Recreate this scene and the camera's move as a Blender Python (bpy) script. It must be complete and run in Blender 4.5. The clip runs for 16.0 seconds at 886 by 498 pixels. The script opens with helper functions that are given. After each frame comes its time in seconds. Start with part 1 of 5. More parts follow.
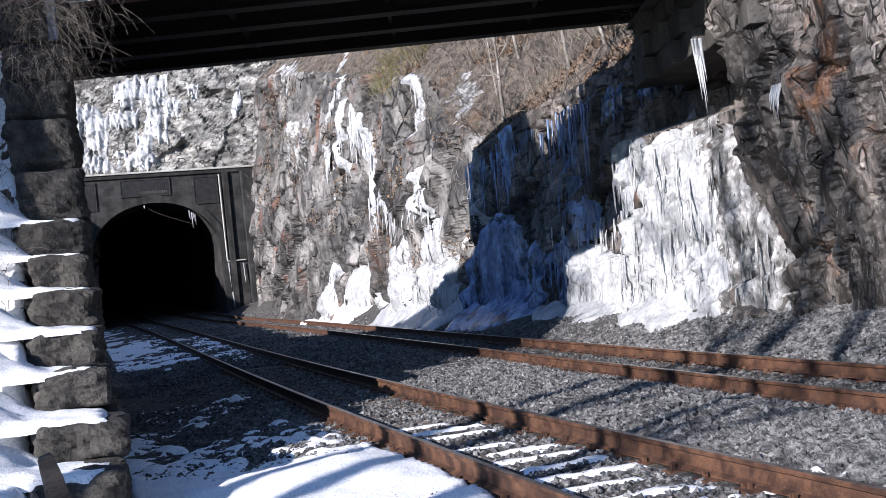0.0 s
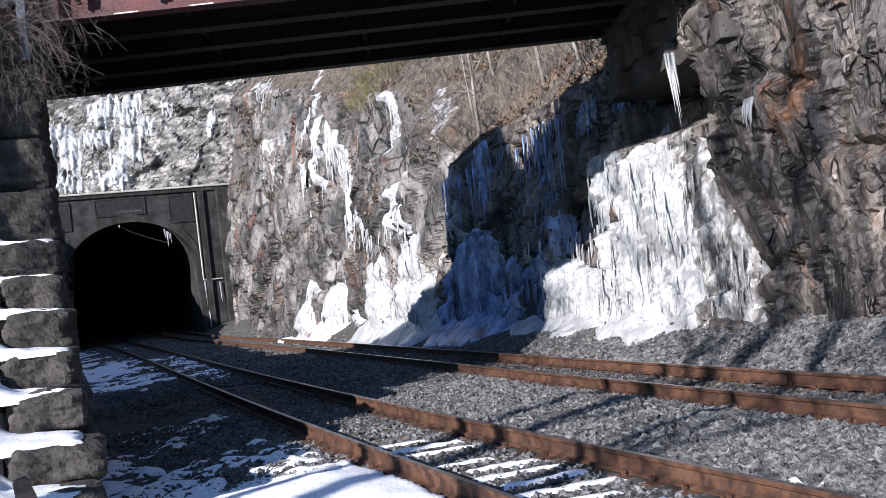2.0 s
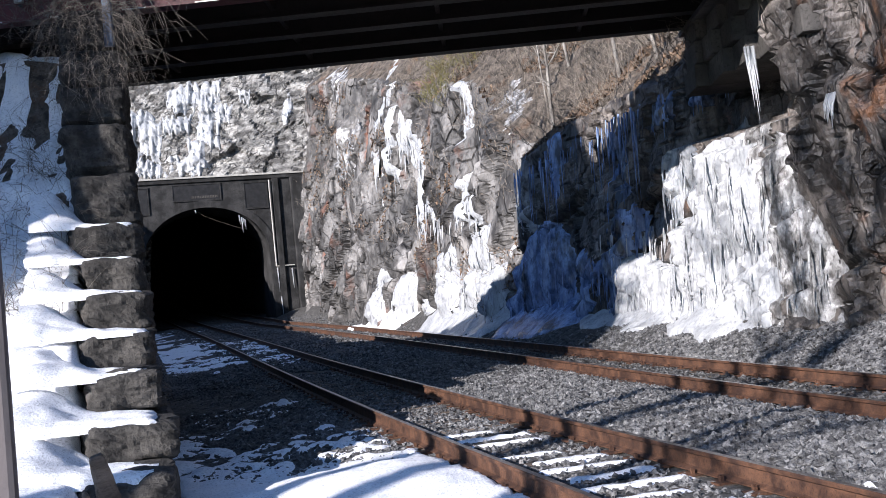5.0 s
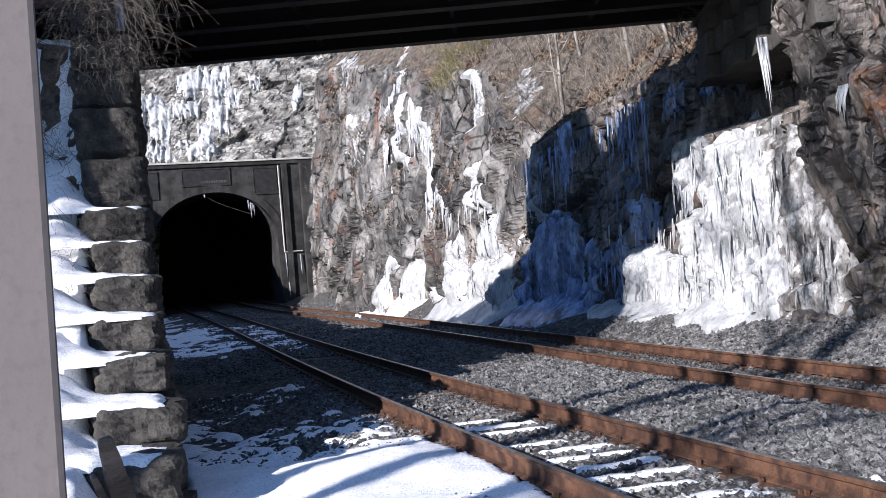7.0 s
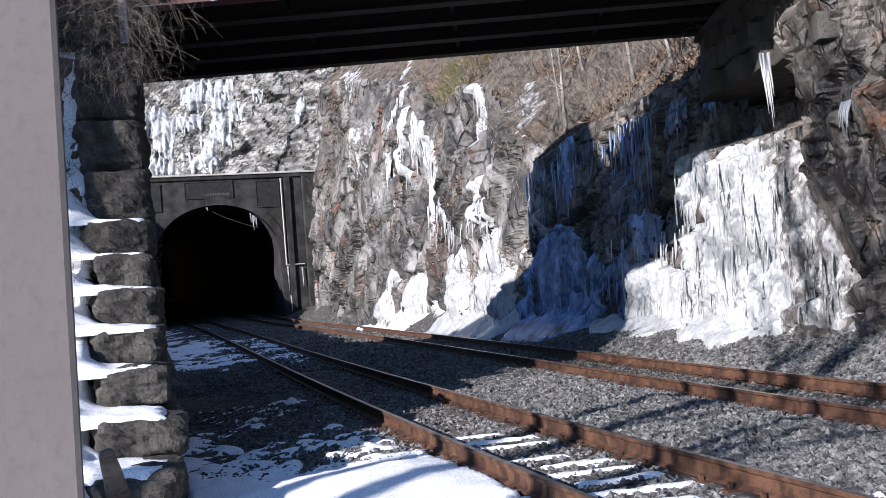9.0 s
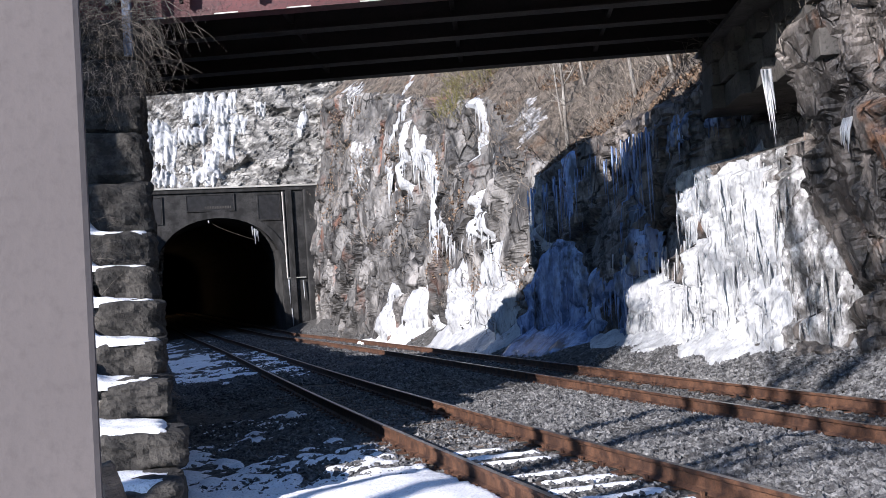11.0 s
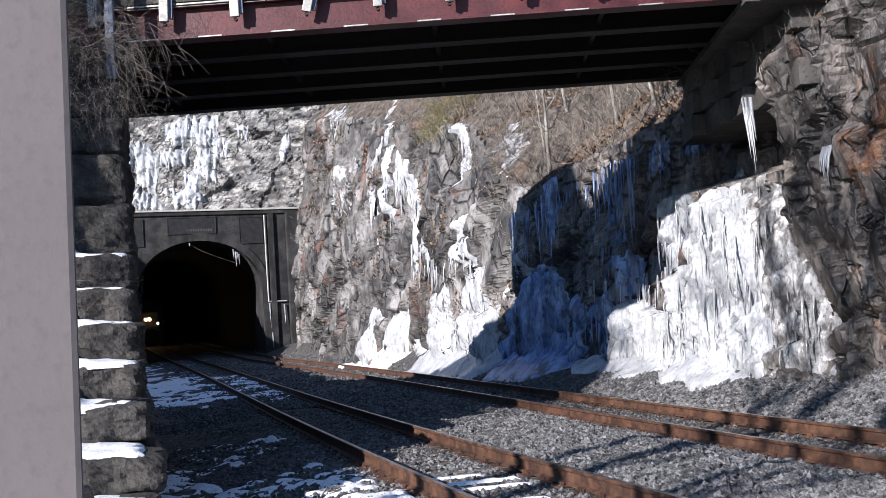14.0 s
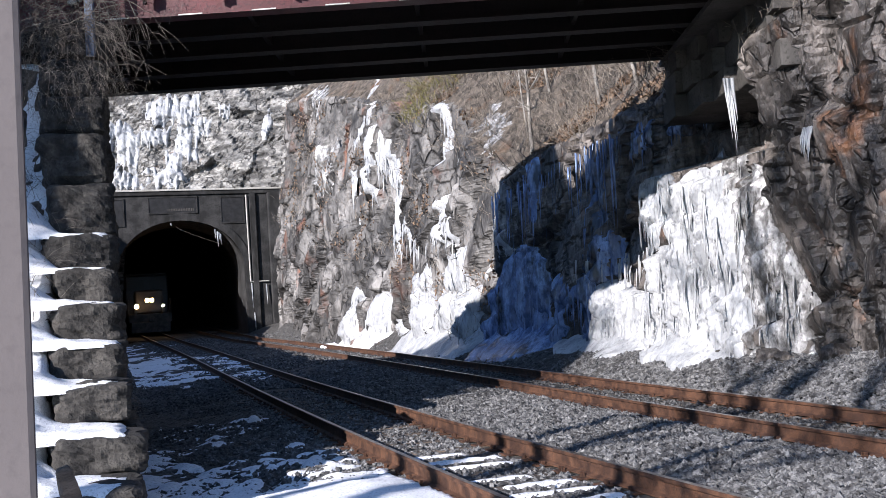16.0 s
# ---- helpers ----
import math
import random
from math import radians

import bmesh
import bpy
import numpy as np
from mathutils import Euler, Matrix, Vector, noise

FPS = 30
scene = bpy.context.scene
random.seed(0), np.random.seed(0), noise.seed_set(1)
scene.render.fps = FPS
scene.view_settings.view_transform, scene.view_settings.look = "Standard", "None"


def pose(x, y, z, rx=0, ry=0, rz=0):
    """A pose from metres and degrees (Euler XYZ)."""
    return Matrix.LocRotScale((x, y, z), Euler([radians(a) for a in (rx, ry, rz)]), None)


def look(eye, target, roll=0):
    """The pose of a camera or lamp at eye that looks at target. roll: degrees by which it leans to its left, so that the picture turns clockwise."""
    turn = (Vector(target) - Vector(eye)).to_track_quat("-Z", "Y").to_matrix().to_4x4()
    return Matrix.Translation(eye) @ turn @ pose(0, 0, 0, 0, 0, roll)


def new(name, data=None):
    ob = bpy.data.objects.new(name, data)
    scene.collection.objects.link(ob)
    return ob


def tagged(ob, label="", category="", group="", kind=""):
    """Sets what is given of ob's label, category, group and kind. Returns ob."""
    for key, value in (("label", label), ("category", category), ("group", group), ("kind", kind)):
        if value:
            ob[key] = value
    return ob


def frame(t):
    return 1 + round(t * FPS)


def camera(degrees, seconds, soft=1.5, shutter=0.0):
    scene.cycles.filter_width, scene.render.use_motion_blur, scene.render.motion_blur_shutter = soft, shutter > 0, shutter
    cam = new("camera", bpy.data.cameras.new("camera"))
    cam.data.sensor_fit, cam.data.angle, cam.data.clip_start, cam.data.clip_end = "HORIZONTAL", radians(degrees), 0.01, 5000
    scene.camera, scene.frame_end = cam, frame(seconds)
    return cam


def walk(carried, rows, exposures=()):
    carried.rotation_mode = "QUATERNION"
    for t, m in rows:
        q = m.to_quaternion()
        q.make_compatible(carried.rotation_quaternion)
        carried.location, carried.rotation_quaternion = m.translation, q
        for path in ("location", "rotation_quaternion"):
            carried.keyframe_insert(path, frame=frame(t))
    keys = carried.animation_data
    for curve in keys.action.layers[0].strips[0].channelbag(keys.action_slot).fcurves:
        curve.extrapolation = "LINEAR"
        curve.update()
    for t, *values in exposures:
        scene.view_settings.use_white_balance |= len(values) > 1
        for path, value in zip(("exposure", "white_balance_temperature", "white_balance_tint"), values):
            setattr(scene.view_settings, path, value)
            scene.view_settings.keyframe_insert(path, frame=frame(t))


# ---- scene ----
cam = camera(45.0, 16.0, soft=0.75)
ROWS = [
    (0.0, 0.0000, 1.769, 6.000, 0.000),
    (0.5, 0.0000, 2.031, 6.232, -0.697),
    (1.0, 0.0000, 2.272, 6.169, 0.068),
    (1.5, 0.0000, 2.213, 6.611, -0.461),
    (2.0, 0.0000, 2.490, 6.739, -1.211),
    (2.5, 0.0000, 2.565, 6.823, -1.242),
    (3.0, 0.0000, 2.178, 7.181, -1.668),
    (3.5, 0.0000, 2.489, 6.864, -1.634),
    (4.0, 0.0000, 2.168, 6.193, 0.250),
    (4.2, 0.0000, 2.689, 6.323, 1.816),
    (6.5, -0.0145, 1.571, 4.589, 2.597),
    (7.0, -0.0156, 1.778, 4.559, 2.936),
    (7.5, -0.0169, 2.048, 4.454, 2.949),
    (8.0, -0.0183, 2.253, 4.367, 2.947),
    (8.5, -0.0197, 2.438, 4.314, 2.917),
    (9.0, -0.0210, 2.523, 4.268, 3.030),
    (9.5, -0.0225, 2.751, 4.224, 3.078),
    (10.0, -0.0240, 3.080, 4.089, 3.215),
    (12.3, -0.0314, 3.509, 3.750, 2.705),
    (12.5, -0.0320, 3.875, 3.804, 2.620),
    (13.0, -0.0312, 4.353, 3.654, 2.907),
    (13.5, -0.0295, 3.886, 3.418, 3.039),
    (14.0, -0.0284, 4.534, 3.599, 2.071),
    (14.5, -0.0264, 5.155, 3.649, 1.527),
    (15.0, -0.0250, 5.188, 3.456, 2.053),
    (15.5, -0.0204, 4.430, 4.052, 1.566),
    (16.0, -0.0204, 3.408, 3.611, 1.133),
]
walk(cam, [(t, pose(dx, 0.0, 1.531, 90 + pitch, roll, yaw)) for t, dx, pitch, roll, yaw in ROWS],
     exposures=[(0.0, 0.96, 6270, 16), (16.0, 0.96, 6270, 16)])

# ---- world and sun ----
SUN_TO = Vector((-0.65, -0.76, 0.0)).normalized()
SUN_EL = radians(21.2)
world = bpy.data.worlds.new("sky")
scene.world = world
world.use_nodes = True
wn = world.node_tree
sky = wn.nodes.new("ShaderNodeTexSky")
sky.sky_type = "NISHITA"
sky.sun_disc = False
sky.sun_elevation = SUN_EL
sky.sun_rotation = math.atan2(SUN_TO.x, SUN_TO.y)
sky.air_density, sky.dust_density, sky.ozone_density = 1.0, 0.0, 4.0
wn.links.new(sky.outputs[0], wn.nodes["Background"].inputs[0])
wn.nodes["Background"].inputs[1].default_value = 0.095
sun_data = bpy.data.lights.new("sun", "SUN")
sun_data.energy, sun_data.angle, sun_data.color = 5.0, radians(0.55), (1.0, 0.955, 0.89)
sun = new("sun", sun_data)
to_sun = Vector((SUN_TO.x * math.cos(SUN_EL), SUN_TO.y * math.cos(SUN_EL), math.sin(SUN_EL)))
sun.matrix_world = look(to_sun * 60, (0, 0, 0))


# ---- materials ----
def crackle(n, l, mapped, ramp, mix, col, cracks, dark):
    """Broken rock: blocks of slightly different tone with thin dark cracks between them, at two sizes."""
    height = None
    for scale, width, stretch, tone in cracks:
        warp = n.new("ShaderNodeTexNoise")
        warp.inputs["Scale"].default_value = scale * 1.3
        warp.inputs["Detail"].default_value = 3
        l.new(mapped(stretch), warp.inputs["Vector"])
        add = n.new("ShaderNodeMix")
        add.data_type = "RGBA"
        add.blend_type = "ADD"
        add.inputs[0].default_value = min(0.4, 0.3 / scale)
        l.new(mapped(stretch), add.inputs[6])
        l.new(warp.outputs["Color"], add.inputs[7])
        outs = []
        for feature in ("DISTANCE_TO_EDGE", "F1"):
            v = n.new("ShaderNodeTexVoronoi")
            v.feature = feature
            v.inputs["Scale"].default_value = scale
            l.new(add.outputs[2], v.inputs["Vector"])
            outs.append(v)
        some = n.new("ShaderNodeTexNoise")
        some.inputs["Scale"].default_value = scale * 0.7
        some.inputs["Detail"].default_value = 2
        l.new(mapped((1, 1, 1)), some.inputs["Vector"])
        both = n.new("ShaderNodeMath")
        both.operation = "MULTIPLY"
        l.new(ramp(outs[0].outputs["Distance"], width, 0.0), both.inputs[0])
        l.new(ramp(some.outputs["Fac"], 0.47, 0.62), both.inputs[1])
        edge = both.outputs[0]
        grey = n.new("ShaderNodeSeparateColor")
        l.new(outs[1].outputs["Color"], grey.inputs[0])
        hv = n.new("ShaderNodeHueSaturation")
        rr = n.new("ShaderNodeMapRange")
        rr.inputs["To Min"].default_value, rr.inputs["To Max"].default_value = 1 - tone, 1 + tone
        l.new(grey.outputs[0], rr.inputs["Value"])
        l.new(rr.outputs[0], hv.inputs["Value"])
        l.new(col, hv.inputs["Color"])
        col = mix(edge, hv.outputs[0], tuple(c * 0.22 for c in dark))
        hh = n.new("ShaderNodeMath")
        hh.operation = "SUBTRACT"
        l.new(grey.outputs[1], hh.inputs[0])
        l.new(edge, hh.inputs[1])
        if height is None:
            height = hh.outputs[0]
        else:
            sm = n.new("ShaderNodeMath")
            sm.operation = "ADD"
            l.new(height, sm.inputs[0])
            l.new(hh.outputs[0], sm.inputs[1])
            height = sm.outputs[0]
    return col, height


def material(name, dark, light, scale=3.0, rough=0.85, bump=0.3, fine=30.0, stretch=(1, 1, 1), metal=0.0,
             third=None, third_scale=0.8, third_amount=0.45, per_piece=0.0, spec=0.4, third_stretch=(1, 1, 1), speck=1.0, stain=None, cracks=None):
    """Two-scale noise between two colours, a third colour in patches, fine bump."""
    m = bpy.data.materials.new(name)
    m.use_nodes = True
    nt = m.node_tree
    n, l = nt.nodes, nt.links
    bsdf = n["Principled BSDF"]
    bsdf.inputs["Roughness"].default_value = rough
    bsdf.inputs["Metallic"].default_value = metal
    bsdf.inputs["Specular IOR Level"].default_value = spec
    co = n.new("ShaderNodeTexCoord")

    def mapped(st):
        mp = n.new("ShaderNodeMapping")
        mp.inputs["Scale"].default_value = st
        l.new(co.outputs["Object"], mp.inputs["Vector"])
        return mp.outputs[0]

    def noise_node(sc, detail, st):
        t = n.new("ShaderNodeTexNoise")
        t.inputs["Scale"].default_value = sc
        t.inputs["Detail"].default_value = detail
        t.inputs["Roughness"].default_value = 0.62
        l.new(mapped(st), t.inputs["Vector"])
        return t.outputs["Fac"]

    def ramp(src, lo, hi):
        r = n.new("ShaderNodeMapRange")
        r.inputs["From Min"].default_value, r.inputs["From Max"].default_value = lo, hi
        l.new(src, r.inputs["Value"])
        return r.outputs[0]

    def mix(fac, a, b):
        x = n.new("ShaderNodeMix")
        x.data_type = "RGBA"
        if isinstance(fac, float):
            x.inputs[0].default_value = fac
        else:
            l.new(fac, x.inputs[0])
        for k, v in ((6, a), (7, b)):
            if isinstance(v, tuple):
                x.inputs[k].default_value = (*v, 1)
            else:
                l.new(v, x.inputs[k])
        return x.outputs[2]

    coarse = noise_node(scale, 6, stretch)
    grain = noise_node(fine, 4, stretch)
    col = mix(ramp(coarse, 0.40, 0.62), dark, light)
    darker = tuple(c * 0.45 * speck + c * (1 - speck) for c in dark)
    col = mix(ramp(grain, 0.5, 0.75), col, darker)
    if third:
        col = mix(ramp(noise_node(third_scale, 5, third_stretch), 1 - third_amount, 1.12 - third_amount), col, third)
    if stain:
        colour, st_scale, amount, st = stain
        col = mix(ramp(noise_node(st_scale, 7, st), 1.02 - amount, 1.12 - amount), col, colour)
    if per_piece:
        info = n.new("ShaderNodeObjectInfo")
        geo = n.new("ShaderNodeNewGeometry")
        add = n.new("ShaderNodeMath")
        add.operation = "ADD"
        l.new(info.outputs["Random"], add.inputs[0])
        l.new(geo.outputs["Random Per Island"], add.inputs[1])
        hv = n.new("ShaderNodeHueSaturation")
        rr = n.new("ShaderNodeMapRange")
        rr.inputs["From Max"].default_value = 2.0
        rr.inputs["To Min"].default_value, rr.inputs["To Max"].default_value = 1 - per_piece, 1 + per_piece
        l.new(add.outputs[0], rr.inputs["Value"])
        l.new(rr.outputs[0], hv.inputs["Value"])
        l.new(col, hv.inputs["Color"])
        col = hv.outputs[0]
    height_extra = None
    if cracks:
        col, height_extra = crackle(n, l, mapped, ramp, mix, col, cracks, dark)
    l.new(col, bsdf.inputs["Base Color"])
    b = n.new("ShaderNodeBump")
    b.inputs["Strength"].default_value = bump
    b.inputs["Distance"].default_value = 0.03
    mixh = n.new("ShaderNodeMath")
    mixh.operation = "ADD"
    l.new(coarse, mixh.inputs[0])
    l.new(grain, mixh.inputs[1])
    top = mixh.outputs[0]
    if height_extra:
        more = n.new("ShaderNodeMath")
        more.operation = "ADD"
        l.new(top, more.inputs[0])
        l.new(height_extra, more.inputs[1])
        top = more.outputs[0]
        b.inputs["Distance"].default_value = 0.06
    l.new(top, b.inputs["Height"])
    l.new(b.outputs[0], bsdf.inputs["Normal"])
    rv = n.new("ShaderNodeMapRange")
    rv.inputs["To Min"].default_value, rv.inputs["To Max"].default_value = max(0.03, rough - 0.12), min(1, rough + 0.1)
    l.new(coarse, rv.inputs["Value"])
    l.new(rv.outputs[0], bsdf.inputs["Roughness"])
    return m


def glow(name, colour, strength):
    m = bpy.data.materials.new(name)
    m.use_nodes = True
    b = m.node_tree.nodes["Principled BSDF"]
    b.inputs["Base Color"].default_value = (*colour, 1)
    b.inputs["Emission Color"].default_value = (*colour, 1)
    b.inputs["Emission Strength"].default_value = strength
    return m


ROCK = material("rock", (0.03, 0.026, 0.024), (0.19, 0.168, 0.152), 1.5, 0.55, 1.0, 11.0, (1, 1, 0.4), third=(0.20, 0.088, 0.038), third_scale=0.75, third_amount=0.42, spec=0.55, third_stretch=(1, 1, 0.6), stain=((0.020, 0.018, 0.018), 1.1, 0.50, (1, 1, 0.16)), cracks=((0.8, 0.04, (1, 1, 0.6), 0.35), (2.4, 0.05, (1, 1, 0.5), 0.4)))
ROCK_MID = material("weathered_rock", (0.033, 0.031, 0.030), (0.215, 0.206, 0.198), 0.9, 0.65, 1.0, 6.0, (1, 1, 0.55), third=(0.15, 0.066, 0.042), third_scale=0.42, third_amount=0.42, spec=0.5, third_stretch=(1, 1, 0.8), stain=((0.022, 0.02, 0.0195), 0.7, 0.47, (1, 1, 0.4)), cracks=((0.5, 0.05, (1, 1, 0.7), 0.4), (1.5, 0.06, (1, 1, 0.55), 0.4)))
ROCK_GREY = material("grey_rock", (0.085, 0.082, 0.078), (0.36, 0.352, 0.332), 1.2, 0.7, 1.0, 9.0, (1, 1, 1.6), third=(0.234, 0.137, 0.0878), third_scale=0.4, third_amount=0.36, spec=0.5, stain=((0.06, 0.057, 0.054), 0.5, 0.38, (1, 1, 1.2)), cracks=((0.9, 0.05, (1, 1, 1.8), 0.25), (2.0, 0.06, (1, 1, 1.6), 0.3)))
STONE = material("wall_stone", (0.017, 0.0158, 0.0145), (0.062, 0.0575, 0.052), 4.0, 0.88, 0.8, 26.0, per_piece=0.25, third=(0.12, 0.11, 0.094), third_scale=2.5, third_amount=0.34)
ICE = material("ice", (0.202, 0.219, 0.243), (0.471, 0.488, 0.505), 3.0, 0.25, 1.0, 14.0, (1, 1, 0.25), spec=0.6, third=(0.118, 0.127, 0.139), third_scale=1.8, third_amount=0.47, third_stretch=(1, 1, 0.35))
ICE.node_tree.nodes["Principled BSDF"].inputs["Subsurface Weight"].default_value = 0.12
ICE.node_tree.nodes["Principled BSDF"].inputs["Subsurface Radius"].default_value = (0.06, 0.09, 0.12)
ICE_WHITE = material("white_ice", (0.318, 0.33, 0.348), (0.49, 0.502, 0.514), 3.0, 0.35, 0.9, 14.0, (1, 1, 0.25), spec=0.5, third=(0.171, 0.177, 0.19), third_scale=2.0, third_amount=0.36, third_stretch=(1, 1, 0.35))
ICE_GLAZE = material("glassy_ice_on_rock", (0.10, 0.096, 0.093), (0.47, 0.47, 0.47), 3.6, 0.16, 1.0, 16.0, (1, 1, 0.5), spec=0.8, third=(0.05, 0.045, 0.042), third_scale=2.2, third_amount=0.45, third_stretch=(1, 1, 0.5))
# Same ice as the rest; the blue of the bridge's shade is coloured in.
ICE_SHADE_BLUE = material("ice_shade_blue", (0.105, 0.155, 0.29), (0.30, 0.40, 0.62), 3.0, 0.22, 1.0, 14.0, (1, 1, 0.3), spec=0.6, third=(0.035, 0.042, 0.06), third_scale=1.6, third_amount=0.50, third_stretch=(1, 1, 0.35))
SNOW = material("snow", (0.78, 0.80, 0.84), (0.88, 0.89, 0.91), 5.0, 0.8, 0.35, 40.0)
BALLAST = material("ballast", (0.04, 0.04, 0.043), (0.205, 0.205, 0.205), 9.0, 0.85, 0.8, 45.0, per_piece=0.75)
GROUND = material("ballast_bed", (0.028, 0.027, 0.026), (0.115, 0.112, 0.108), 9.0, 0.9, 1.0, 38.0, third=(0.063, 0.042, 0.0315), third_scale=0.7, third_amount=0.4)
EARTH = material("earth", (0.035, 0.029, 0.024), (0.15, 0.125, 0.102), 4.0, 0.95, 1.0, 22.0, third=(0.10, 0.055, 0.032), third_scale=1.3, third_amount=0.42)
RUST = material("rail_rust", (0.036, 0.0165, 0.0105), (0.118, 0.056, 0.031), 5.0, 0.75, 0.35, 60.0, third=(0.0434, 0.0217, 0.0155), third_scale=2.0, third_amount=0.4)
RAIL_TOP = material("rail_running_face", (0.16, 0.14, 0.13), (0.34, 0.31, 0.29), 6.0, 0.35, 0.1, 80.0, metal=0.8)
TIE = material("tie_wood", (0.045, 0.0338, 0.0263), (0.143, 0.112, 0.09), 5.0, 0.9, 0.7, 40.0, (0.2, 1, 1), per_piece=0.3)
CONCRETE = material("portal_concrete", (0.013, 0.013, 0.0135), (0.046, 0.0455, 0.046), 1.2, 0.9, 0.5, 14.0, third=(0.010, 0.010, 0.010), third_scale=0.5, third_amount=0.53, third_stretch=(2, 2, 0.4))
# Pale tone stands for sunlight on the portal's top ledge and pipe.
PALE_LIT = material("pale_lit_concrete", (0.336, 0.328, 0.304), (0.496, 0.48, 0.448), 2.0, 0.85, 0.4, 20.0)
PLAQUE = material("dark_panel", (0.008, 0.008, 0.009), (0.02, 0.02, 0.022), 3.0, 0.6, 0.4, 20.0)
# Lining and floor are near-black along their whole length.
TUNNEL = material("near_black_lining", (0.012, 0.012, 0.014), (0.03, 0.03, 0.034), 0.8, 0.9, 0.5, 8.0)
RED_STEEL = material("red_painted_steel", (0.051, 0.0084, 0.0108), (0.09, 0.0162, 0.0198), 1.6, 0.55, 0.15, 20.0, third=(0.054, 0.015, 0.012), third_scale=1.0, third_amount=0.4)
# Near-black: the shade under the deck is put into this colour.
STEEL_SHADE_DARK = material("steel_shade_dark", (0.008, 0.005, 0.005), (0.016, 0.010, 0.0095), 1.5, 0.7, 0.3, 18.0)
DECK = material("deck_concrete", (0.042, 0.039, 0.036), (0.09, 0.084, 0.078), 1.5, 0.9, 0.5, 20.0)
# Abutment tone is lowered to hold the shade it stands in.
ABUT = material("abutment_concrete", (0.05, 0.046, 0.042), (0.11, 0.102, 0.094), 1.0, 0.9, 0.5, 16.0, third=(0.042, 0.039, 0.036), third_scale=0.7, third_amount=0.45)
GALV = material("galvanised_steel", (0.302, 0.295, 0.274), (0.475, 0.461, 0.432), 3.0, 0.5, 0.1, 30.0, metal=0.3)
BLUE_POST = material("blue_grey_post", (0.07, 0.091, 0.14), (0.14, 0.175, 0.238), 3.0, 0.6, 0.2, 30.0)
TWIG = material("twig", (0.058, 0.049, 0.042), (0.17, 0.15, 0.13), 5.0, 0.9, 0.2, 40.0, per_piece=0.5)
TWIG_BROWN = material("brown_brush", (0.10, 0.084, 0.068), (0.28, 0.24, 0.20), 3.0, 0.9, 0.2, 40.0, per_piece=0.5)
TWIG_GREEN = material("olive_brush", (0.09, 0.0825, 0.0225), (0.225, 0.203, 0.075), 3.0, 0.9, 0.2, 40.0, per_piece=0.4)
BARK = material("pale_bark", (0.15, 0.135, 0.12), (0.36, 0.338, 0.307), 4.0, 0.9, 0.4, 30.0, (1, 1, 0.3))
LEAF = material("dead_leaf", (0.10, 0.065, 0.045), (0.27, 0.19, 0.13), 5.0, 0.9, 0.2, 40.0, per_piece=0.4)
POST_PAINT = material("weathered_grey_paint", (0.178, 0.158, 0.158), (0.20, 0.177, 0.176), 9.0, 0.85, 0.03, 240.0, speck=0.2)
LOCO_BODY = material("locomotive_paint", (0.010, 0.011, 0.016), (0.02, 0.021, 0.028), 2.0, 0.45, 0.1, 20.0)
LOCO_PALE = material("locomotive_pale_paint", (0.045, 0.044, 0.046), (0.07, 0.069, 0.07), 2.0, 0.5, 0.1, 20.0)
LOCO_DARK = material("locomotive_underframe", (0.03, 0.03, 0.032), (0.09, 0.085, 0.08), 3.0, 0.7, 0.3, 20.0)
WINDOW = material("cab_glass", (0.006, 0.007, 0.008), (0.010, 0.011, 0.012), 2.0, 0.45, 0.0, 20.0)
HEADLIGHT = glow("headlight_lens", (1.0, 0.58, 0.22), 11.0)
DITCH = glow("ditch_lens", (1.0, 0.60, 0.26), 22.0)
DITCH_DIM = glow("dim_ditch_lens", (1.0, 0.84, 0.66), 12.0)


# ---- plan ----
def rail_z(y):
    """Height of the rail heads: level near the camera, climbing gently to the tunnel."""
    y = np.asarray(y, float)
    a = np.clip(y - 10, 0, 60)
    return 0.000307 * a ** 2 + np.maximum(y - 70, 0) * 0.0368


def bent(y, c):
    y = np.asarray(y, float)
    s = np.clip(y, 0, 60) / 30
    x = ((c[0] * s + c[1]) * s + c[2]) * s + c[3]
    far = np.clip(y - 60, 0, None)
    bend = np.clip(y - 125, 0, None)
    return x - 0.339 * np.minimum(y, 0) - 0.375 * far - 0.0022 * bend ** 2


def track_a(y):
    return bent(y, (-0.336, 0.683, -10.165, 3.947))


def track_b(y):
    return bent(y, (-0.554, 0.296, -8.38, 7.88))


def wall_x(y):
    """The track-side face of the stepped wing wall and abutment."""
    return -2.46 - 0.35 * (np.asarray(y, float) - 8)


CLIFF_Y = [-12, 6, 11, 15, 17, 18.8, 19.6, 22.5, 23.4, 24.3, 27, 32, 37.5, 43.5, 52, 61, 67, 74]
CLIFF_X = [14.5, 9.2, 8.0, 6.6, 6.45, 6.2, 5.5, 4.35, 4.05, 4.4, 3.4, 1.2, -0.8, -3.2, -7.0, -10.6, -11.55, -13.0]
TOP_Y = [-12, 4, 12, 15, 17.5, 18.7, 19.6, 23, 27, 29, 32, 34, 37, 45, 55, 74]
TOP_Z = [9, 8.5, 7.8, 6.9, 6.1, 5.8, 5.8, 6.1, 6.0, 5.8, 5.2, 6.4, 8.6, 10.5, 13, 17]
LEAN_Y = [-12, 14.5, 17, 18.7, 19.5, 23, 30, 45, 74]
LEAN_V = [0.12, 0.1, -0.12, -0.24, 0.02, 0.02, 0.06, 0.12, 0.12]


def hash01(i, j, k):
    v = np.sin(i * 127.1 + j * 311.7 + k * 74.7) * 43758.5453
    return v - np.floor(v)


